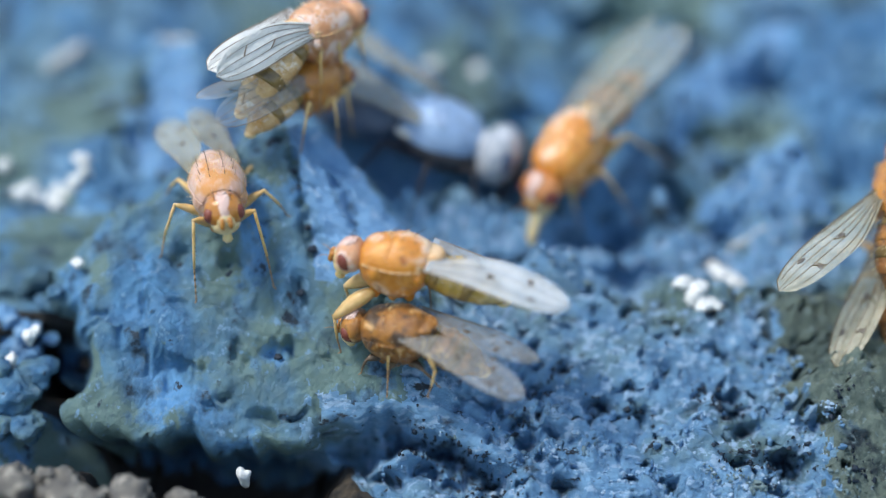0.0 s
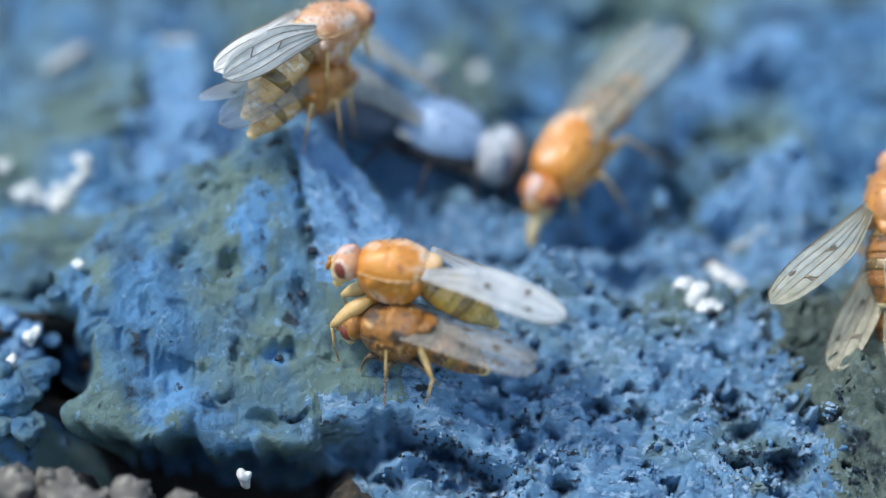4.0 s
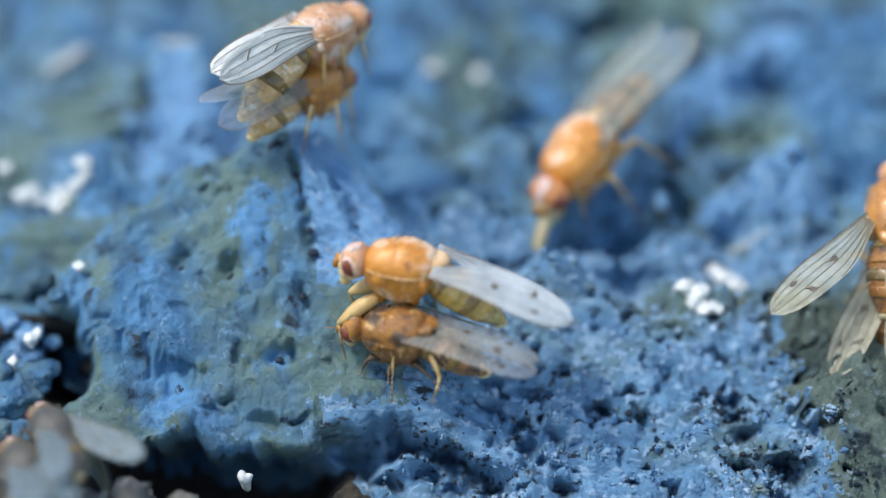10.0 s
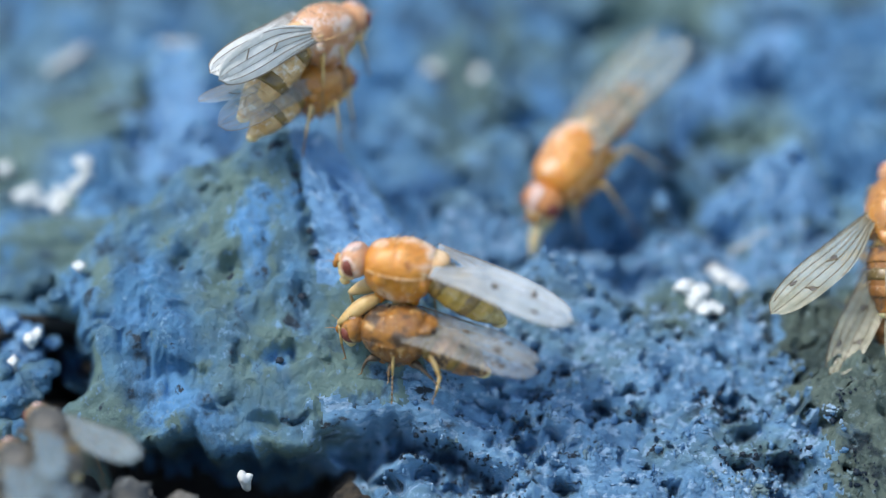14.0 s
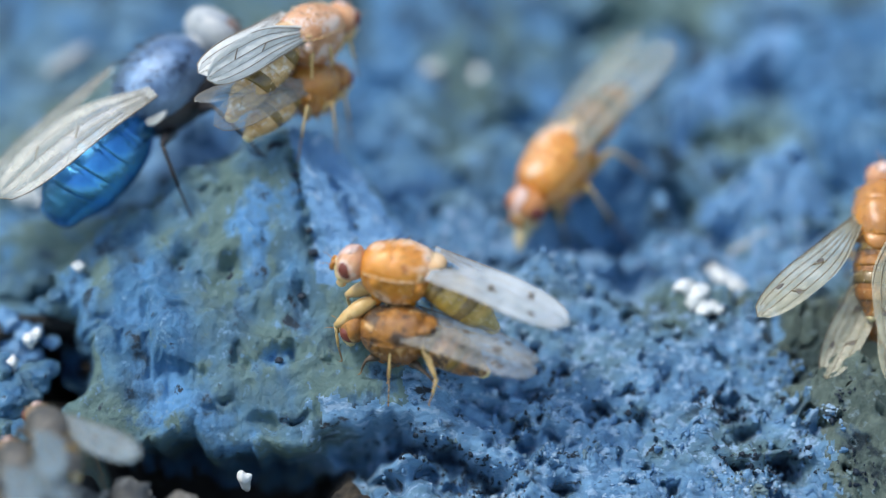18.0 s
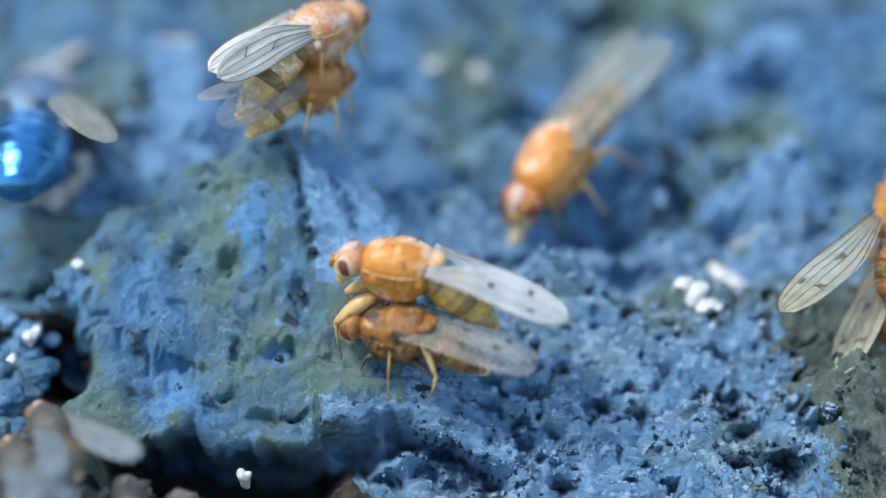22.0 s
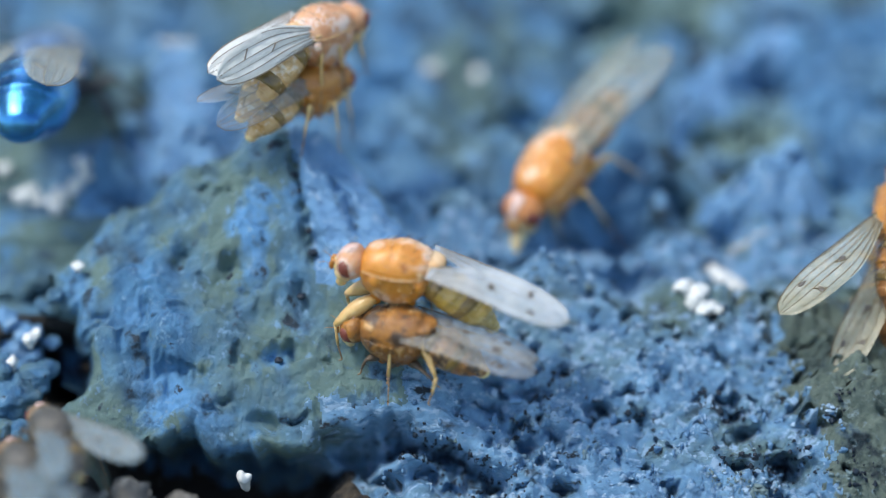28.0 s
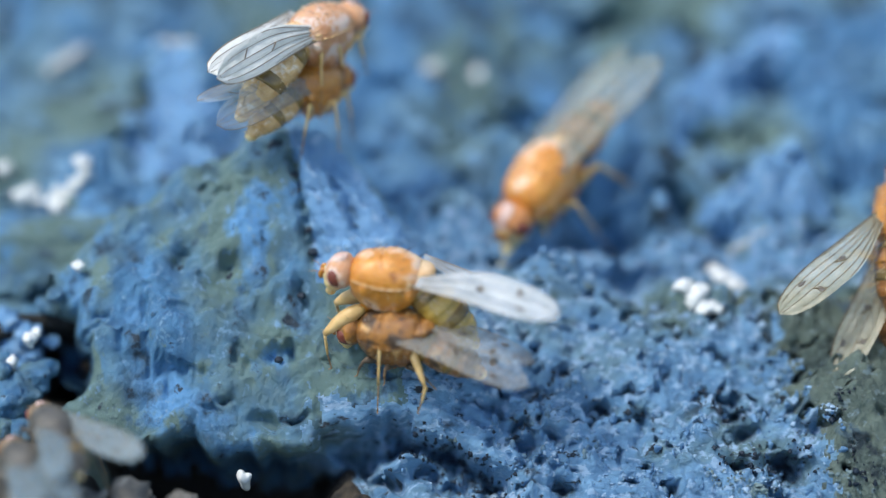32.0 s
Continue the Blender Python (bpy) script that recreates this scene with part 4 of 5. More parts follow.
# ---- the flies ----
def nudge(m, dx, dy):
    """The pose m slipped sideways by dx to the right and dy down, in hundredths of a millimetre, in the plane that faces the camera."""
    return Matrix.Translation((RIGHT * dx * 0.01 - UP * dy * 0.01) * MM) @ m


def stand(x, y, rx, ry, rz, up=0.0):
    """A pose on the dung at x, y."""
    return pose(x * MM, y * MM, (height_at(x, y) + up) * MM, rx, ry, rz)


def at(x, y, z, rx=0, ry=0, rz=0):
    return pose(x * MM, y * MM, z * MM, rx, ry, rz)


RIDER = ((1.5, 0.95, -0.25), (1.4, -0.8, -0.2), (0.1, 1.0, -0.5), (0.1, -1.0, 0.0), (-0.9, 0.9, -0.9), (-0.9, -0.9, -0.9))

FEMALE_AT = at(-1.15, -2.46, -2.87, -14, 5, 160)
MALE_AT = at(-1.30, -1.92, -1.05, -5, -3, 172)
# shade beneath the male is put into the female's brown body and dull legs
female = dung_fly("orange female fly gripped by a male on the wet dung", "mating pair on the mound", FEMALE_AT, size=0.95, feet=((1.3, 0.8, 0.25), (1.2, -0.9, 0.1), (0.2, 1.1, 0.35), (0.2, -1.2, 0.1), (-1.5, 0.95, 0.25), (-1.4, -0.9, 0.1)), sweep=(1, -6), lift=(17, 13), roll=(5, 14), belly=(-2.9, 0.15, 0.35), wing_len=4.5, body=(BROWN, BROWN, BROWN, DULL, SHEER_WING), knee_up=0.3)
male = dung_fly("bright orange male fly clasping a female beneath it", "mating pair on the mound", MALE_AT, feet=(((1.60, 0.95, -1.5), (1.86, 0.8, -0.28)), ((1.5, -0.6, -0.9), (1.75, -0.5, 0.0)), ((-0.06, 1.95, -2.2), (0.02, 1.4, -0.1), (0.05, 0.75, 0.35)), (0.2, -1.0, -0.5), ((-1.35, 2.1, -1.9), (-1.55, 2.05, -0.95), (-0.6, 0.9, 0.35)), (-1.0, -0.9, -0.9)), sweep=(14, -1), lift=(8, 20), roll=(18, 10), belly=(-3.2, 0.25, 0.15), wing_len=4.6, hinge_at=(-1.0, 0.55, 2.08), stout=True, body=(ORANGE, PINK, OLIVE, LEG, MALE_WING))

REAR_FEMALE_AT = nudge(at(-4.35, 3.6, 2.35, 0, 6, 46), 18, -26)
REAR_MALE_AT = REAR_FEMALE_AT @ at(0.75, -0.1, 1.6, 0, -6, 0)
rear_female = dung_fly("amber female fly under a male on top of the mound", "mating pair on the crest", REAR_FEMALE_AT, size=0.84, feet=[(x * 0.8, y * 0.7, -0.7) for x, y in STANCE], sweep=(6, -2), lift=(2, 12), roll=(0, 60), belly=(-3.2, 0, 0.3), spots=False, body=(AMBER, AMBER, PALE_AMBER, LEG, SHEER_WING))
rear_male = dung_fly("orange male fly with pink head riding a female", "mating pair on the crest", REAR_MALE_AT, feet=RIDER, size=0.96, sweep=(0, -6), lift=(6, 12), roll=(-30, 66), belly=(-3.7, 0, -0.25), wing_len=4.2, spots=False, stout_vein=1.5, body=(PINK, PINK, PALE_AMBER, LEG, CREST_WING))

FEEDER_AT = stand(5.02, 5.73, 0, 32, -131)
feeder = dung_fly("orange fly feeding head-down with its pale proboscis out", "single flies", FEEDER_AT, sweep=(14, -4), lift=(0, 2), roll=(20, 20), tongue=0.9, size=1.18, wing_len=4.5, hinge_at=(-0.2, 0.5, 2.2), stance=((1.3, 0.5), (1.3, -0.5), (0.2, 1.6), (0.2, -1.6), (-1.9, 1.5), (-1.9, -1.5)), spots=False, body=(ORANGE, RUST, AMBER, LEG, HAZY_WING))

EDGE_FEMALE_AT = nudge(stand(14.63, 2.42, 0, -25, 76), 36, -24)
EDGE_UNDER_AT = nudge(EDGE_FEMALE_AT, 20, 55)
EDGE_MALE_AT = EDGE_FEMALE_AT @ at(0.25, 0.1, 1.5, 0, -5, 2)
edge_female = dung_fly("brown female fly under a male on grainy dung", "mating pair beside the crevice", EDGE_UNDER_AT, sweep=(16, 4), lift=(8, 4), wing_len=4.6, m_vein=DARK_VEIN, stout_vein=1.6, body=(BROWN, BROWN, BROWN, LEG, WING_B))
edge_male = dung_fly("brownish orange male fly with one spread wing on a female", "mating pair beside the crevice", EDGE_MALE_AT, feet=RIDER, sweep=(40, 8), lift=(0, 0), wing_len=4.9, m_vein=DARK_VEIN, stout_vein=1.6, body=(AMBER, PINK, BROWN, LEG, WING_B))

WALKER_AT = at(-7.03, 0.62, 0.30, 4, 5, -78)
walker = dung_fly("pale orange fly walking down the mound", "single flies", WALKER_AT, sweep=(-8, 6), lift=(3, 6), roll=(18, 18), belly=(-2.9, 0, 0.4), body=(ROSY, AMBER, OLIVE, LEG, WING_B), wing_len=4.1)

NEAR_FEMALE_AT = nudge(at(-11.51, -6.18, -4.30, 0, 7, 117), -28, -26)
near_female = dung_fly("dull brownish fly with grey wings beside another fly", "pair in the foreground", NEAR_FEMALE_AT, size=0.72, sweep=(12, 32), lift=(5, 6), roll=(8, -45), wing_len=4.2, body=(DUSTY, TAN, DUSTY, DUSTY, GREY_WING))
NEAR_MALE_AT = at(-12.57, -7.08, -4.66, 0, 7, 117)
near_male = dung_fly("dull brown fly with broad grey wings on tan pebbles", "pair in the foreground", NEAR_MALE_AT, size=0.72, sweep=(11, 2), lift=(5, 0), roll=(8, 8), body=(DUSTY, TAN, DUSTY, DUSTY, GREY_WING))

BOTTLE_AT = at(-8.22, 5.01, 1.70, -5, -29, 42)
bottle = bottle_fly("stout metallic blue bottle fly with greyish wings", "bottle flies", BOTTLE_AT, sweep=(0, 0), lift=(0, 0), roll=(16, 16), size=1.22, wing_len=4.9, m_skull=SILVER, m_cheek=PALE_FACE)
SHADE_AT = nudge(at(-0.32, 5.95, -0.71, 0, 14, -16), -16, 8)
shade_bottle = bottle_fly("pale blue-grey bottle fly with whitish head in a hollow", "bottle flies", SHADE_AT, sweep=(14, 8), lift=(-10, -6), size=1.04, coat=DIMMED_BLUE, m_wing=BOTTLE_WING, m_chest=LIT_THORAX, m_cheek=PALE_FACE, m_skull=PALE_FACE, m_eye=DIMMED_BLUE, skull=1.15)
PASSER_AT = stand(-25, -12, 0, 0, 70)
passer = dung_fly("pale orange fly darting past over the dung", "single flies", PASSER_AT, sweep=(45, 45), lift=(20, 20), body=(PALE_AMBER, PALE_AMBER, OLIVE, LEG, WING))


# ---- grit, crumbs and straw ----
def clod(name, label, category, group, x, y, r, mat, seed, sink=0.35, sub=3, squash=(1, 1, 0.8), rugged=1.0):
    bm = bmesh.new()
    bmesh.ops.create_icosphere(bm, subdivisions=sub, radius=1)
    for v in bm.verts:
        p = v.co.copy()
        k = 1 + 0.55 * noise.noise(p * 1.1 + Vector((seed * 3.7, seed, 0))) + 0.22 * rugged * noise.noise(p * 2.9 + Vector((0, seed * 5.1, 0))) + 0.07 * rugged * noise.noise(p * 7.0 + Vector((seed, 0, 0)))
        v.co = Vector((p.x * r * k * squash[0], p.y * r * k * squash[1], p.z * r * k * squash[2]))
    ob = part(name, bm, mat, None)
    ob.matrix_basis = pose(x * MM, y * MM, (height_at(x, y) + r * squash[2] * (1 - sink * 2) * 0.6) * MM, 0, 0, seed * 77 % 360)
    return tagged(ob, label, category, group)


for k, (x, y, r) in enumerate(((7.9, 0.75, 0.30), (8.3, 0.6, 0.36), (8.75, 0.4, 0.3), (8.1, 0.35, 0.2), (8.55, 0.25, 0.28), (9.0, 0.2, 0.18), (9.4, 2.6, 0.40), (9.8, 2.3, 0.34), (9.1, 2.8, 0.22))):
    clod("grit", "bright white crumb of grit on the dung", "grit", "white grit by the crevice", x, y, r, PALE, k + 1.3)
for k, (x, y, r) in enumerate(((-0.33, 11.69, 0.34), (1.31, 11.77, 0.36), (-14.4, 5.36, 0.34), (-13.9, 5.3, 0.3), (-12.9, 5.0, 0.42), (-12.4, 5.0, 0.3), (-15.15, 6.5, 0.3), (-13.3, 5.15, 0.26), (-12.65, 5.15, 0.3), (-12.1, 5.0, 0.24), (-13.15, 5.4, 0.24), (-12.2, 5.25, 0.28), (-14.1, 5.5, 0.22), (-11.8, 0.5, 0.2), (-13.9, -0.8, 0.42))):
    clod("grit", "small pale crumb of grit", "grit", "scattered grit", x, y, r, PALE, k + 4.1)
ob = clod("grit", "bright white speck of grit in the dark gap", "grit", "scattered grit", -6.23, -4.52, 0.3, PALE, 17.3, squash=(0.7, 0.7, 1.2))
ob.location.z = -5.82 * MM
for k in range(46):
    x, y = -15.5 + 8.6 * random.random(), -5.9 - 1.9 * random.random()
    clod("pebble", "greyish tan pebble at the foot of the dung", "pebble", "pebbles", x, y, random.uniform(0.25, 0.62), PEBBLE, k + 0.6, sub=3, rugged=2.2)
for k, (x, y, r) in enumerate(((-5.5, 2.75, 0.2), (-5.25, 2.72, 0.13), (-4.78, 1.9, 0.13), (-4.66, 1.5, 0.12), (-4.3, 0.7, 0.12), (-4.15, 0.15, 0.16), (-6.77, -0.3, 0.14), (-8.42, 0.1, 0.11), (-4.5, -0.85, 0.14), (-5.2, -2.2, 0.13), (-2.9, 1.4, 0.13))):
    clod("crumb", "small black crumb stuck in the dung", "crumb", "black crumbs", x, y, r, BLACK, k + 2.2, sink=0.5)

for k, (x, y, z, r) in enumerate(((-13.75, -2.2, -4.2, 0.85), (-13.0, -1.6, -3.8, 0.6), (-14.3, -1.7, -3.5, 0.6), (-14.2, -2.9, -4.9, 0.6), (-13.3, -3.0, -4.9, 0.55))):
    ob = clod("dung_lump", "blue-grey lump of dung fallen beside the mound", "dung", "fallen lumps", x, y, r, DUNG, k + 6.7, sub=4)
    ob.location.z = z * MM
for k, (x, y, r) in enumerate(((-14.24, 0.49, 0.5), (-13.58, 0.15, 0.42), (-14.32, -0.01, 0.6), (-13.48, -0.03, 0.4), (-13.84, -0.67, 0.45), (-12.88, 0.23, 0.25))):
    clod("dung_lump", "light blue lump of dung fallen beside the mound", "dung", "fallen lumps", x, y, r, LIT_BLUE_DUNG, k + 21.4, sub=4, sink=0.3)
for k, (x, y, r) in enumerate(((-14.61, 2.18, 0.4), (-13.99, 2.22, 0.45), (-12.96, 0.48, 0.34), (-12.49, 0.15, 0.3), (-14.33, 2.31, 0.3), (-13.52, 2.2, 0.3))):
    clod("dung_lump", "blue-grey lump of dung in a crack beside the mound", "dung", "fallen lumps", x, y, r, DUNG, k + 41.9, sub=4, sink=0.45, squash=(1.2, 0.9, 0.8))
for k, (x, y, z, r) in enumerate(((-13.33, -0.95, -2.85, 0.26), (-13.1, -0.85, -2.65, 0.16), (-13.85, -1.55, -3.35, 0.28))):
    ob = clod("grit", "small pale crumb of grit", "grit", "scattered grit", x, y, r, PALE, k + 31.7, squash=(1, 0.8, 1))
    ob.location.z = z * MM


def straw(x, y, length, turn, r=0.16):
    """A split, bent bit of straw lying on the dung."""
    bm = bmesh.new()
    pts = [Vector((length * (k / 6 - 0.5), 0.12 * math.sin(k * 0.9), 0.08 * math.sin(k * 1.7))) for k in range(7)]
    tube(bm, pts, [r * (0.6 + 0.4 * math.sin(0.5 + k * 0.45)) for k in range(7)], 8)
    ob = part("straw_bit", bm, STRAW, None)
    a, b = [height_at(x + s * length / 2 * math.cos(radians(turn)), y + s * length / 2 * math.sin(radians(turn))) for s in (1, -1)]
    ob.matrix_basis = pose(x * MM, y * MM, ((a + b) / 2 + r * 0.7) * MM, 0, -math.degrees(math.atan2(a - b, length)), turn)
    return tagged(ob, "pale bent bit of straw on the dung", "straw", "straw bits")


for x, y, length, turn, r in ((-13.6, 11.8, 1.7, 35, 0.26), (-9.4, 10.2, 1.6, -12, 0.16), (10.4, 3.9, 1.6, 12, 0.1)):
    straw(x, y, length, turn, r)
for k, (x, y, r) in enumerate(((-13.9, -3.6, 0.5), (-13.2, -4.1, 0.45), (-14.4, -4.0, 0.6), (-13.8, -4.6, 0.5), (-14.6, -1.6, 0.4), (-14.9, -4.9, 0.6))):
    clod("pebble", "pale grey pebble beside the mound", "pebble", "pebbles", x, y, r, PALE_STONE, k + 9.6, sub=3, rugged=2.0)


def crumbs(name, label, mat, seed, x, y, size):
    """Grains strewn over the dung at x, y, far too many to count."""
    rng = np.random.RandomState(seed)
    ico = bmesh.new()
    bmesh.ops.create_icosphere(ico, subdivisions=2, radius=1)
    base = np.array([v.co[:] for v in ico.verts])
    tris = np.array([[v.index for v in f.verts] for f in ico.faces])
    ico.free()
    n = len(x)
    r = rng.gamma(2.0, size, n) + 0.018
    h, d = pat(x, y)
    z = h - 0.65 * d + r * 0.1
    y = y + 0.8 * d
    turn = rng.uniform(0, 6.28, n)
    lumps = 1 + 0.34 * np.sin(base[None, :, 0] * 3 + turn[:, None]) + 0.3 * np.cos(base[None, :, 1] * 4 + 2 * turn[:, None]) + 0.26 * np.sin(base[None, :, 2] * 5 + 3 * turn[:, None])
    pts = base[None] * (r[:, None] * lumps)[:, :, None] * rng.uniform(0.7, 1.35, (n, 1, 3))
    pts = pts + np.stack([x, y, z], 1)[:, None, :]
    faces = (tris[None] + (np.arange(n) * len(base))[:, None, None]).reshape(-1, 3)
    me = bpy.data.meshes.new(name)
    me.from_pydata((pts.reshape(-1, 3) * MM).tolist(), [], faces.tolist())
    me.polygons.foreach_set("use_smooth", np.ones(len(faces), bool))
    me.materials.append(mat)
    tagged(new(name, me), label, "crumbs", kind="stuff")


def strewn(seed, count, bar):
    """Places on the rough dung, in bands and clumps."""
    rng = np.random.RandomState(seed)
    x, y = rng.uniform(-4.6, 16.5, count), rng.uniform(-6.8, 1.2, count)
    keep = grain2(x * 0.7, y * 1.1, 47 + seed) + 0.6 * grain2(x * 2.2, y * 3.0, 48 + seed) + rng.uniform(-0.5, 0.5, count) > bar
    keep = keep & ((x > -1.2) | ((y < -3.6) & (x > -2.6))) & (x + 0.45 * (y + 3) < 12.4)
    return x[keep], y[keep]


def heaps(seed, rows):
    """Places in small heaps: x, y, spread and count of each."""
    rng = np.random.RandomState(seed)
    return [np.concatenate([c[i] + rng.normal(0, c[2] * (1.0, 0.5)[i], c[3]) for c in rows]) for i in (0, 1)]


crumbs("crumbs", "countless blue-grey crumbs on the rough dung", CRUMB, 4, *strewn(4, 12000, 0.42), 0.016)
crumbs("pale_crumbs", "fine pale blue specks on the rough dung", PALE_CRUMB, 5, *strewn(5, 9000, 0.62), 0.012)
# black specks of the dung, heaped in hollows to put shade into colour
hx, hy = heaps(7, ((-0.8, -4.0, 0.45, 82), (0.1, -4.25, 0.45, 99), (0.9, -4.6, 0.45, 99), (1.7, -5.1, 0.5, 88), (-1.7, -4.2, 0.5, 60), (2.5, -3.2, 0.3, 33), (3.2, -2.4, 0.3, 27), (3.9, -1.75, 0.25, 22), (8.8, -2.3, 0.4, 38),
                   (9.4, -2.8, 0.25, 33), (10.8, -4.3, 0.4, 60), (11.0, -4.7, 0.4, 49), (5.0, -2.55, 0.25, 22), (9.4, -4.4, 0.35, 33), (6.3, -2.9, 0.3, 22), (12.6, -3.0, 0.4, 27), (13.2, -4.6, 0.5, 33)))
crumbs("shade_crumbs", "blackish crumbs in the cracks of the dung, put there as shade", BLACK, 6, hx, hy, 0.013)


# ---- what moves ----
def slips(m, rows):
    return [(t, nudge(m, dx, dy)) for t, dx, dy in rows]


def swing(part_ob, rest, rows):
    """Turn a part about its own hinge: degrees of sweep and lift on top of its rest pose."""
    walk(part_ob, [(t, rest @ pose(0, 0, 0, 0, lift, sweep)) for t, sweep, lift in rows])


def bend(part_ob, hinge, rows):
    h = Matrix.Translation(Vector(hinge) * MM)
    walk(part_ob, [(t, h @ pose(0, 0, 0, 0, lift, sweep) @ h.inverted()) for t, sweep, lift in rows])


def motions():
    # the pair on the mound
    walk(male, slips(MALE_AT, ((0, -10, -8), (2.6, -10, -6), (3.0, -22, 8), (3.5, -20, 14), (7.5, -20, 14), (7.9, 0, 0), (17.2, 0, 0), (17.5, -11, 14), (18, -9, 8), (29.5, -9, 4),
                               (30.0, -4, 4), (30.5, 2, 18), (31.0, -6, 28), (31.5, -24, 28), (32.0, -42, 34))))
    walk(female, slips(FEMALE_AT, ((0, 4, 10), (2.4, 4, 10), (3.0, 0, 0), (30, 0, 0), (30.8, -4, 6), (32, -10, 8))))
    w = root_parts[male.name][0][0]
    swing(w, w.matrix_basis.copy(), ((0, 0, 2), (2.5, 0, 2), (3.0, 0, 2), (3.5, 0, 1), (7.5, 0, 0), (8, 0, -4), (17.2, 0, -4), (17.5, 0, -3), (29.5, 0, -3), (30.5, 0, 2), (31.5, 0, 7), (32, 0, 8)))
    bend(root_parts[male.name][1], (-0.75, 0, 1.5), ((0, 0, 14), (2.4, 0, 14), (3.1, 0, 0), (17.3, 0, 0), (17.6, 0, -4), (29.8, 0, -4), (30.5, 0, -10), (32, 0, -13)))
    w = root_parts[female.name][0][0]
    swing(w, w.matrix_basis.copy(), ((0, -14, 0), (2.4, -14, 0), (2.7, -26, 0), (3.3, 0, 0), (30.0, 0, 0), (30.8, -8, 0), (32, -6, 0)))
    # the pair on the crest
    crest = ((0, -50, 0), (3.5, -40, 0), (5.5, 0, 0), (7.5, 0, 0), (9.0, -22, 0), (10, -45, 0), (17.5, -50, 0), (18.2, -90, 0), (19.0, -90, 0), (20.0, -55, 0), (22.0, -50, 0), (32.0, -50, 0))
    walk(rear_male, slips(REAR_MALE_AT, crest))
    walk(rear_female, slips(REAR_FEMALE_AT, tuple((t, dx * 0.3, 0) for t, dx, dy in crest)))
    # the feeding fly drifts down its slope
    walk(feeder, slips(FEEDER_AT, ((0, 0, 0), (6.8, -6, 6), (7.4, 0, -18), (8.0, 38, 0), (9.0, 28, 4), (10.5, 20, 4), (11.5, 6, 26), (14.5, -2, 30), (16.5, -22, 32), (18, -52, 40), (20, -52, 42),
                                   (21, -64, 36), (25.5, -62, 56), (29.5, -66, 58), (30, -92, 78), (31, -112, 80), (32.0, -98, 92))))
    # the pair beside the crevice
    edge = ((0, 30, -40), (2.0, 20, -30), (3.0, 0, -12), (6, 0, 0), (9, 0, 22), (14, 0, 20), (17.3, -4, 20), (17.6, -40, 30), (19.4, -40, 26), (19.7, 30, 20), (32, 30, 24))
    walk(edge_male, slips(EDGE_MALE_AT, edge))
    walk(edge_female, slips(EDGE_UNDER_AT, tuple((t, dx * 0.5, dy * 0.4) for t, dx, dy in edge)))
    # the fly that walks down the mound and flies off
    down, gone = at(-8.24, -0.36, -1.2, 11, 19, -94), stand(-24, -9, 0, 0, 250)
    foot = at(-10.23, -2.88, -2.97, -1, 45, -120)
    walk(walker, ((0, WALKER_AT), (1.1, WALKER_AT), (1.2, at(-7.6, 0.2, -0.4, 8, 12, -86)), (1.3, down), (1.5, nudge(down, -4, 6)), (1.7, nudge(foot, -4, -8)), (3.1, foot), (3.22, at(-20, -12, 2, 0, 0, 230)), (3.5, gone), (32, gone)))
    for w, sweep, lift in zip(root_parts[walker.name][0], (-3, 9), (-2, -1)):
        swing(w, w.matrix_basis.copy(), ((0, sweep, lift), (1.1, sweep, lift), (1.4, 0, 0), (32, 0, 0)))
    # the pair that lands in the foreground
    out = stand(-26, -12, 0, 0, 120)
    for ob, m in ((near_female, NEAR_FEMALE_AT), (near_male, NEAR_MALE_AT)):
        off = out if ob == near_female else out @ at(-1.3, 1.1, 0.5)
        walk(ob, ((0, off), (7.2, off), (7.4, nudge(m, -60, 60)), (7.8, nudge(m, 20, -10)), (8.2, m), (9.5, m), (11, nudge(m, -8, 4)), (17, nudge(m, -12, 0)), (22, nudge(m, -6, 4)), (32, m)))
    # the bottle fly
    away, left = stand(16, 26, 0, 0, 160), stand(-30, 14, 0, 0, 150)
    behind = nudge(at(-10.67, 2.72, 0.71, 0, -2, 95), 15, 50)
    turned, low = at(-13.45, 3.30, -1.35, 0, 8, 207), at(-13.65, 2.35, -2.42, 0, 12, 215)
    spun, tail, side_on, rump = at(-16.11, 5.04, -1.28, 0, 1, 119), nudge(at(-13.99, 7.09, -0.23, 0, 8, 93), 0, 90), nudge(at(-14.67, 7.48, 0.25, 0, 6, 128), 0, -30), nudge(at(-13.62, 7.37, 0.76, -1, 13, 91), 0, 40)
    walk(bottle, ((0, away), (17.2, away), (17.3, at(13, 8, 9, 0, 0, 170)), (17.4, at(4.0, 6, 5.2, 0, 0, 170)), (17.5, at(-3.2, 5, 4.3, 0, -10, 160)), (17.63, at(-11, 6, 11, 0, -10, 120)), (17.8, at(-11, 5, 8, 0, -15, 70)), (17.9, BOTTLE_AT),
                  (18.0, BOTTLE_AT), (18.1, at(-9.2, 4.2, 1.4, -3, -22, 64)), (18.25, behind), (18.6, behind), (18.8, at(-12.0, 3.0, -0.3, 0, 0, 150)), (18.95, turned), (19.1, turned), (19.35, low), (20.5, low), (20.8, at(-15.0, 3.6, -1.8, 0, 6, 175)), (21.0, spun), (21.2, spun),
                  (21.5, tail), (23.5, tail), (23.8, side_on), (25.5, side_on), (27.3, rump), (29.5, rump), (29.75, at(-24, 12, 5, 0, 0, 100)), (30.2, left), (32, left)))
    w, far = root_parts[bottle.name][0]
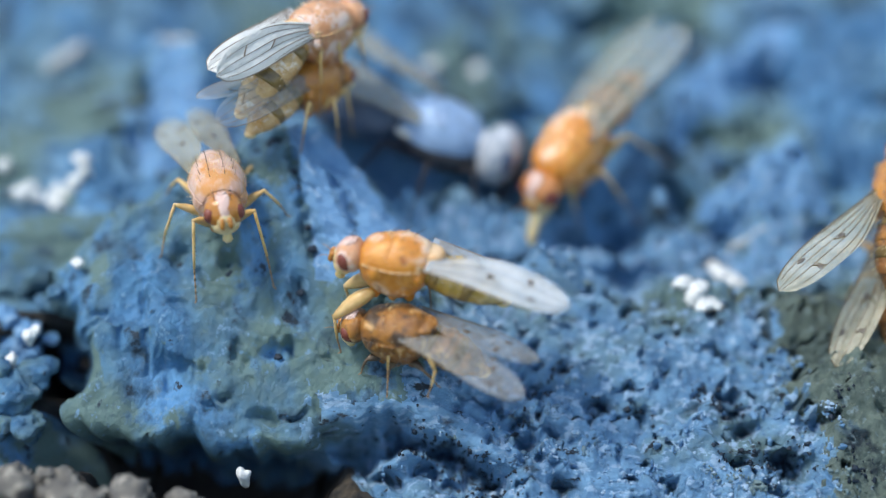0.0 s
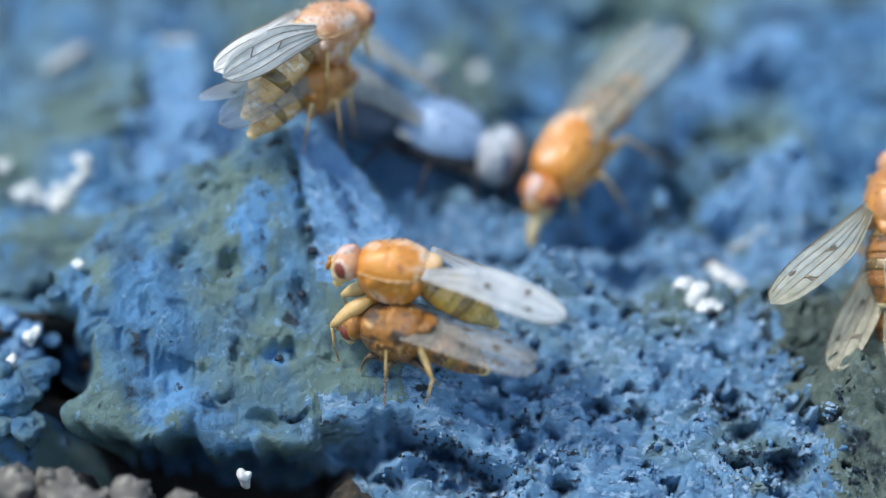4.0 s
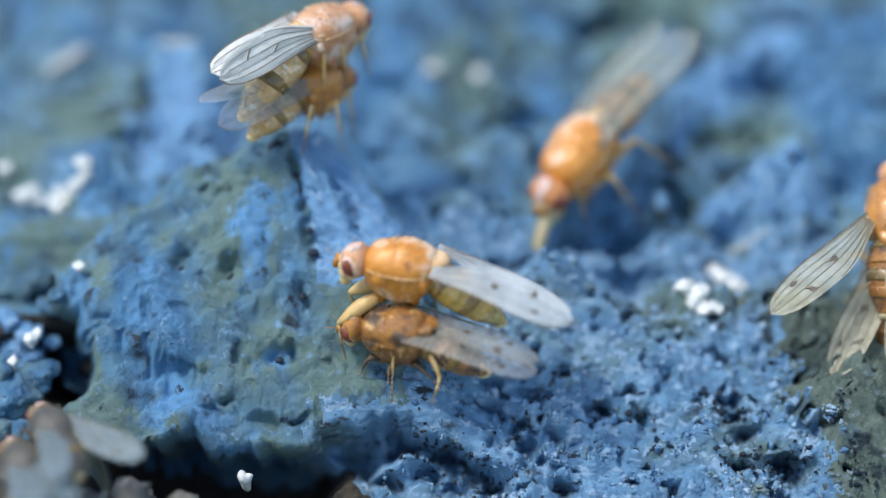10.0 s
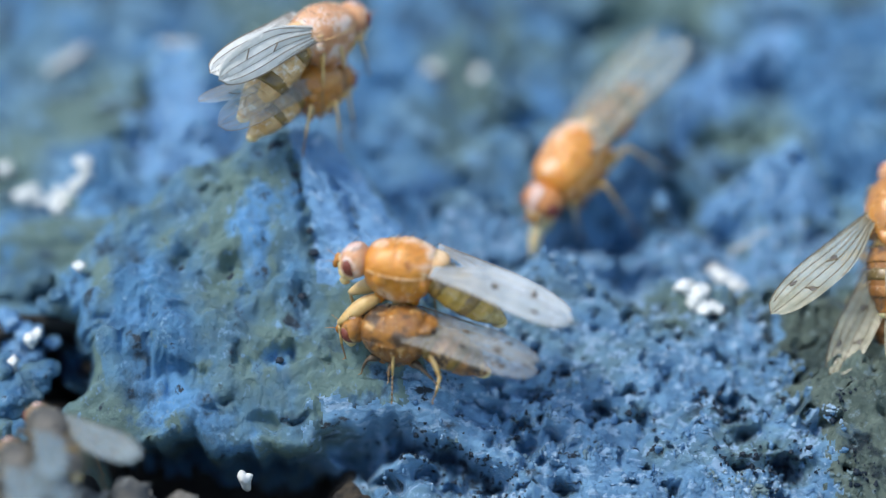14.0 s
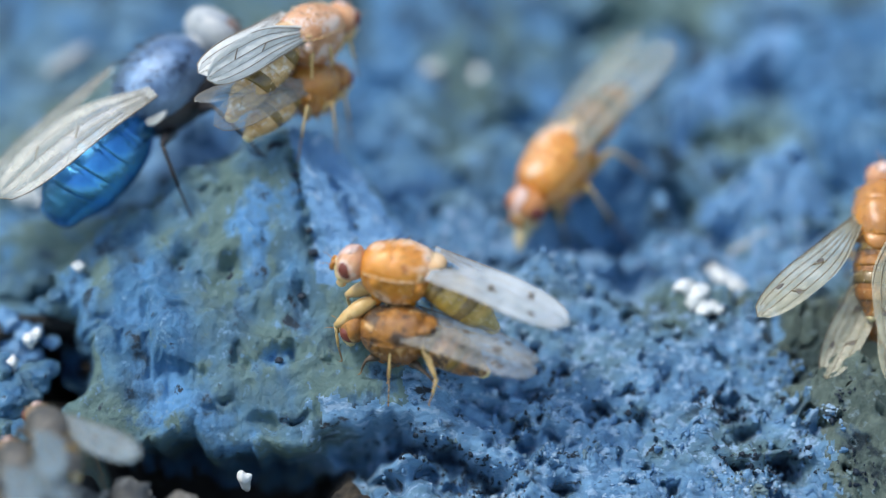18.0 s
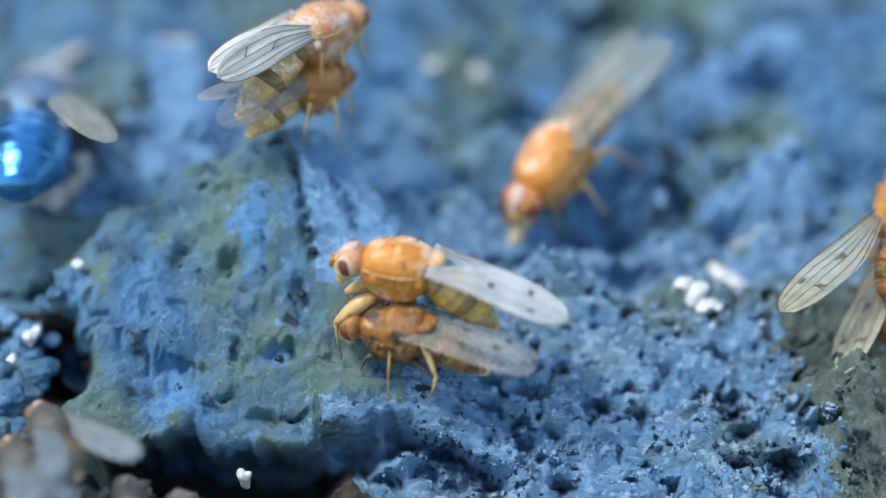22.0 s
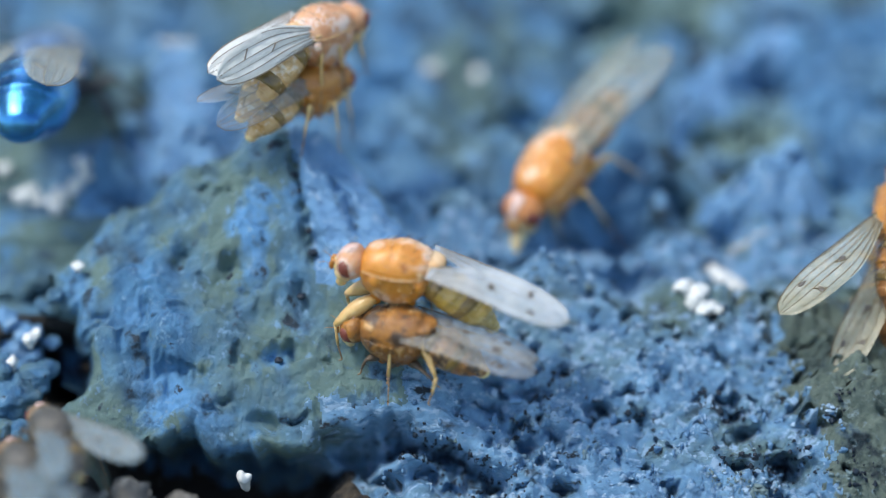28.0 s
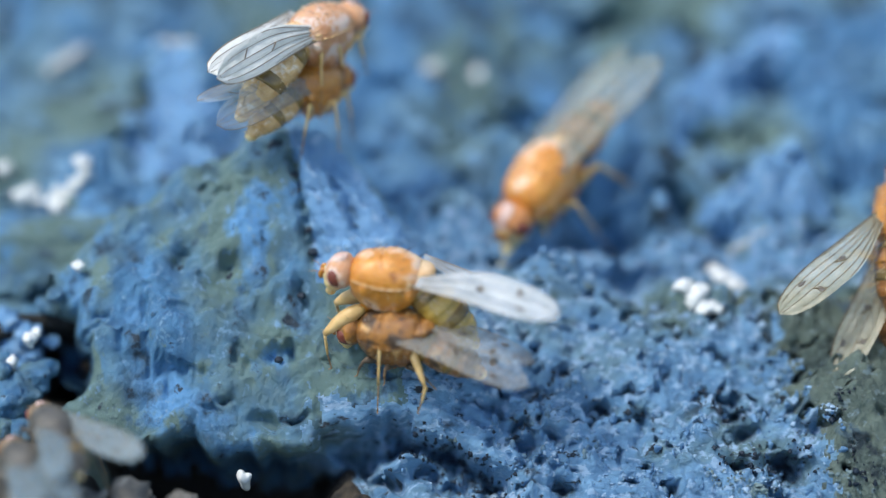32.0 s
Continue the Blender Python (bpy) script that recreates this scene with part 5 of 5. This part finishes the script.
    swing(w, w.matrix_basis.copy(), ((0, -16, 0), (17.9, -16, 0), (18.0, -16, 0), (18.25, -17, 0), (18.6, -17, 0), (18.95, 18, -4), (19.1, 18, -4), (19.35, 8, -4), (20.5, 8, -4), (21.0, 5, 10), (21.2, 5, 10), (21.5, -11, 8), (23.5, -11, 8), (23.8, 6, 0), (25.5, 6, 0), (27.4, -10, 0), (32, -10, 0)))
    swing(far, far.matrix_basis.copy(), ((0, -9, 0), (17.9, -9, 0), (18.0, -9, 0), (18.25, -9, 13), (18.6, -9, 13), (18.95, -8, -4), (19.1, -8, -4), (19.35, -7, 15), (20.5, -7, 15), (21.0, 29, 5), (21.2, 29, 5), (21.5, 22, 6), (23.5, 22, 6), (23.8, -4, 0), (25.5, -4, 0), (27.4, 4, 0), (32, 4, 0)))
    # the bottle fly in the hollow
    fled = stand(12, 27, 0, 0, 30)
    walk(shade_bottle, ((0, SHADE_AT), (7.8, SHADE_AT), (8.6, nudge(SHADE_AT, 20, 50)), (9.2, nudge(SHADE_AT, 26, 66)), (9.35, at(5, 9, 6, 0, -15, 20)), (9.6, fled), (32, fled)))
    # a fly that darts past
    side = stand(26, 8, 0, 0, 30)
    home = PASSER_AT
    walk(passer, ((0, home), (10.35, home), (10.5, at(-4.4, -6.5, -0.5, 0, -20, 60)), (10.6, at(2.0, 0, 9, 0, -20, 45)), (10.75, side), (12.35, side), (12.5, at(9.5, 0, 4.5, 0, 0, 190)), (12.62, at(-10, -12, 9, 0, 0, 200)),
                  (12.75, at(-6.4, -8.3, -7.2, 0, 4, 80)), (13.35, at(-6.4, -8.3, -7.2, 0, 4, 80)), (13.5, at(-4.2, -6, 0.2, 0, -10, 60)), (13.65, at(6, 0, 12, 0, 0, 30)), (13.8, side), (23.8, side), (23.94, at(220, -20.4, 4.1, 0, 0, 180)), (24.06, at(-220, -20.4, 4.1, 0, 0, 180)), (24.2, stand(-26, -14, 0, 0, 180)), (32, stand(-26, -14, 0, 0, 180))))


motions()
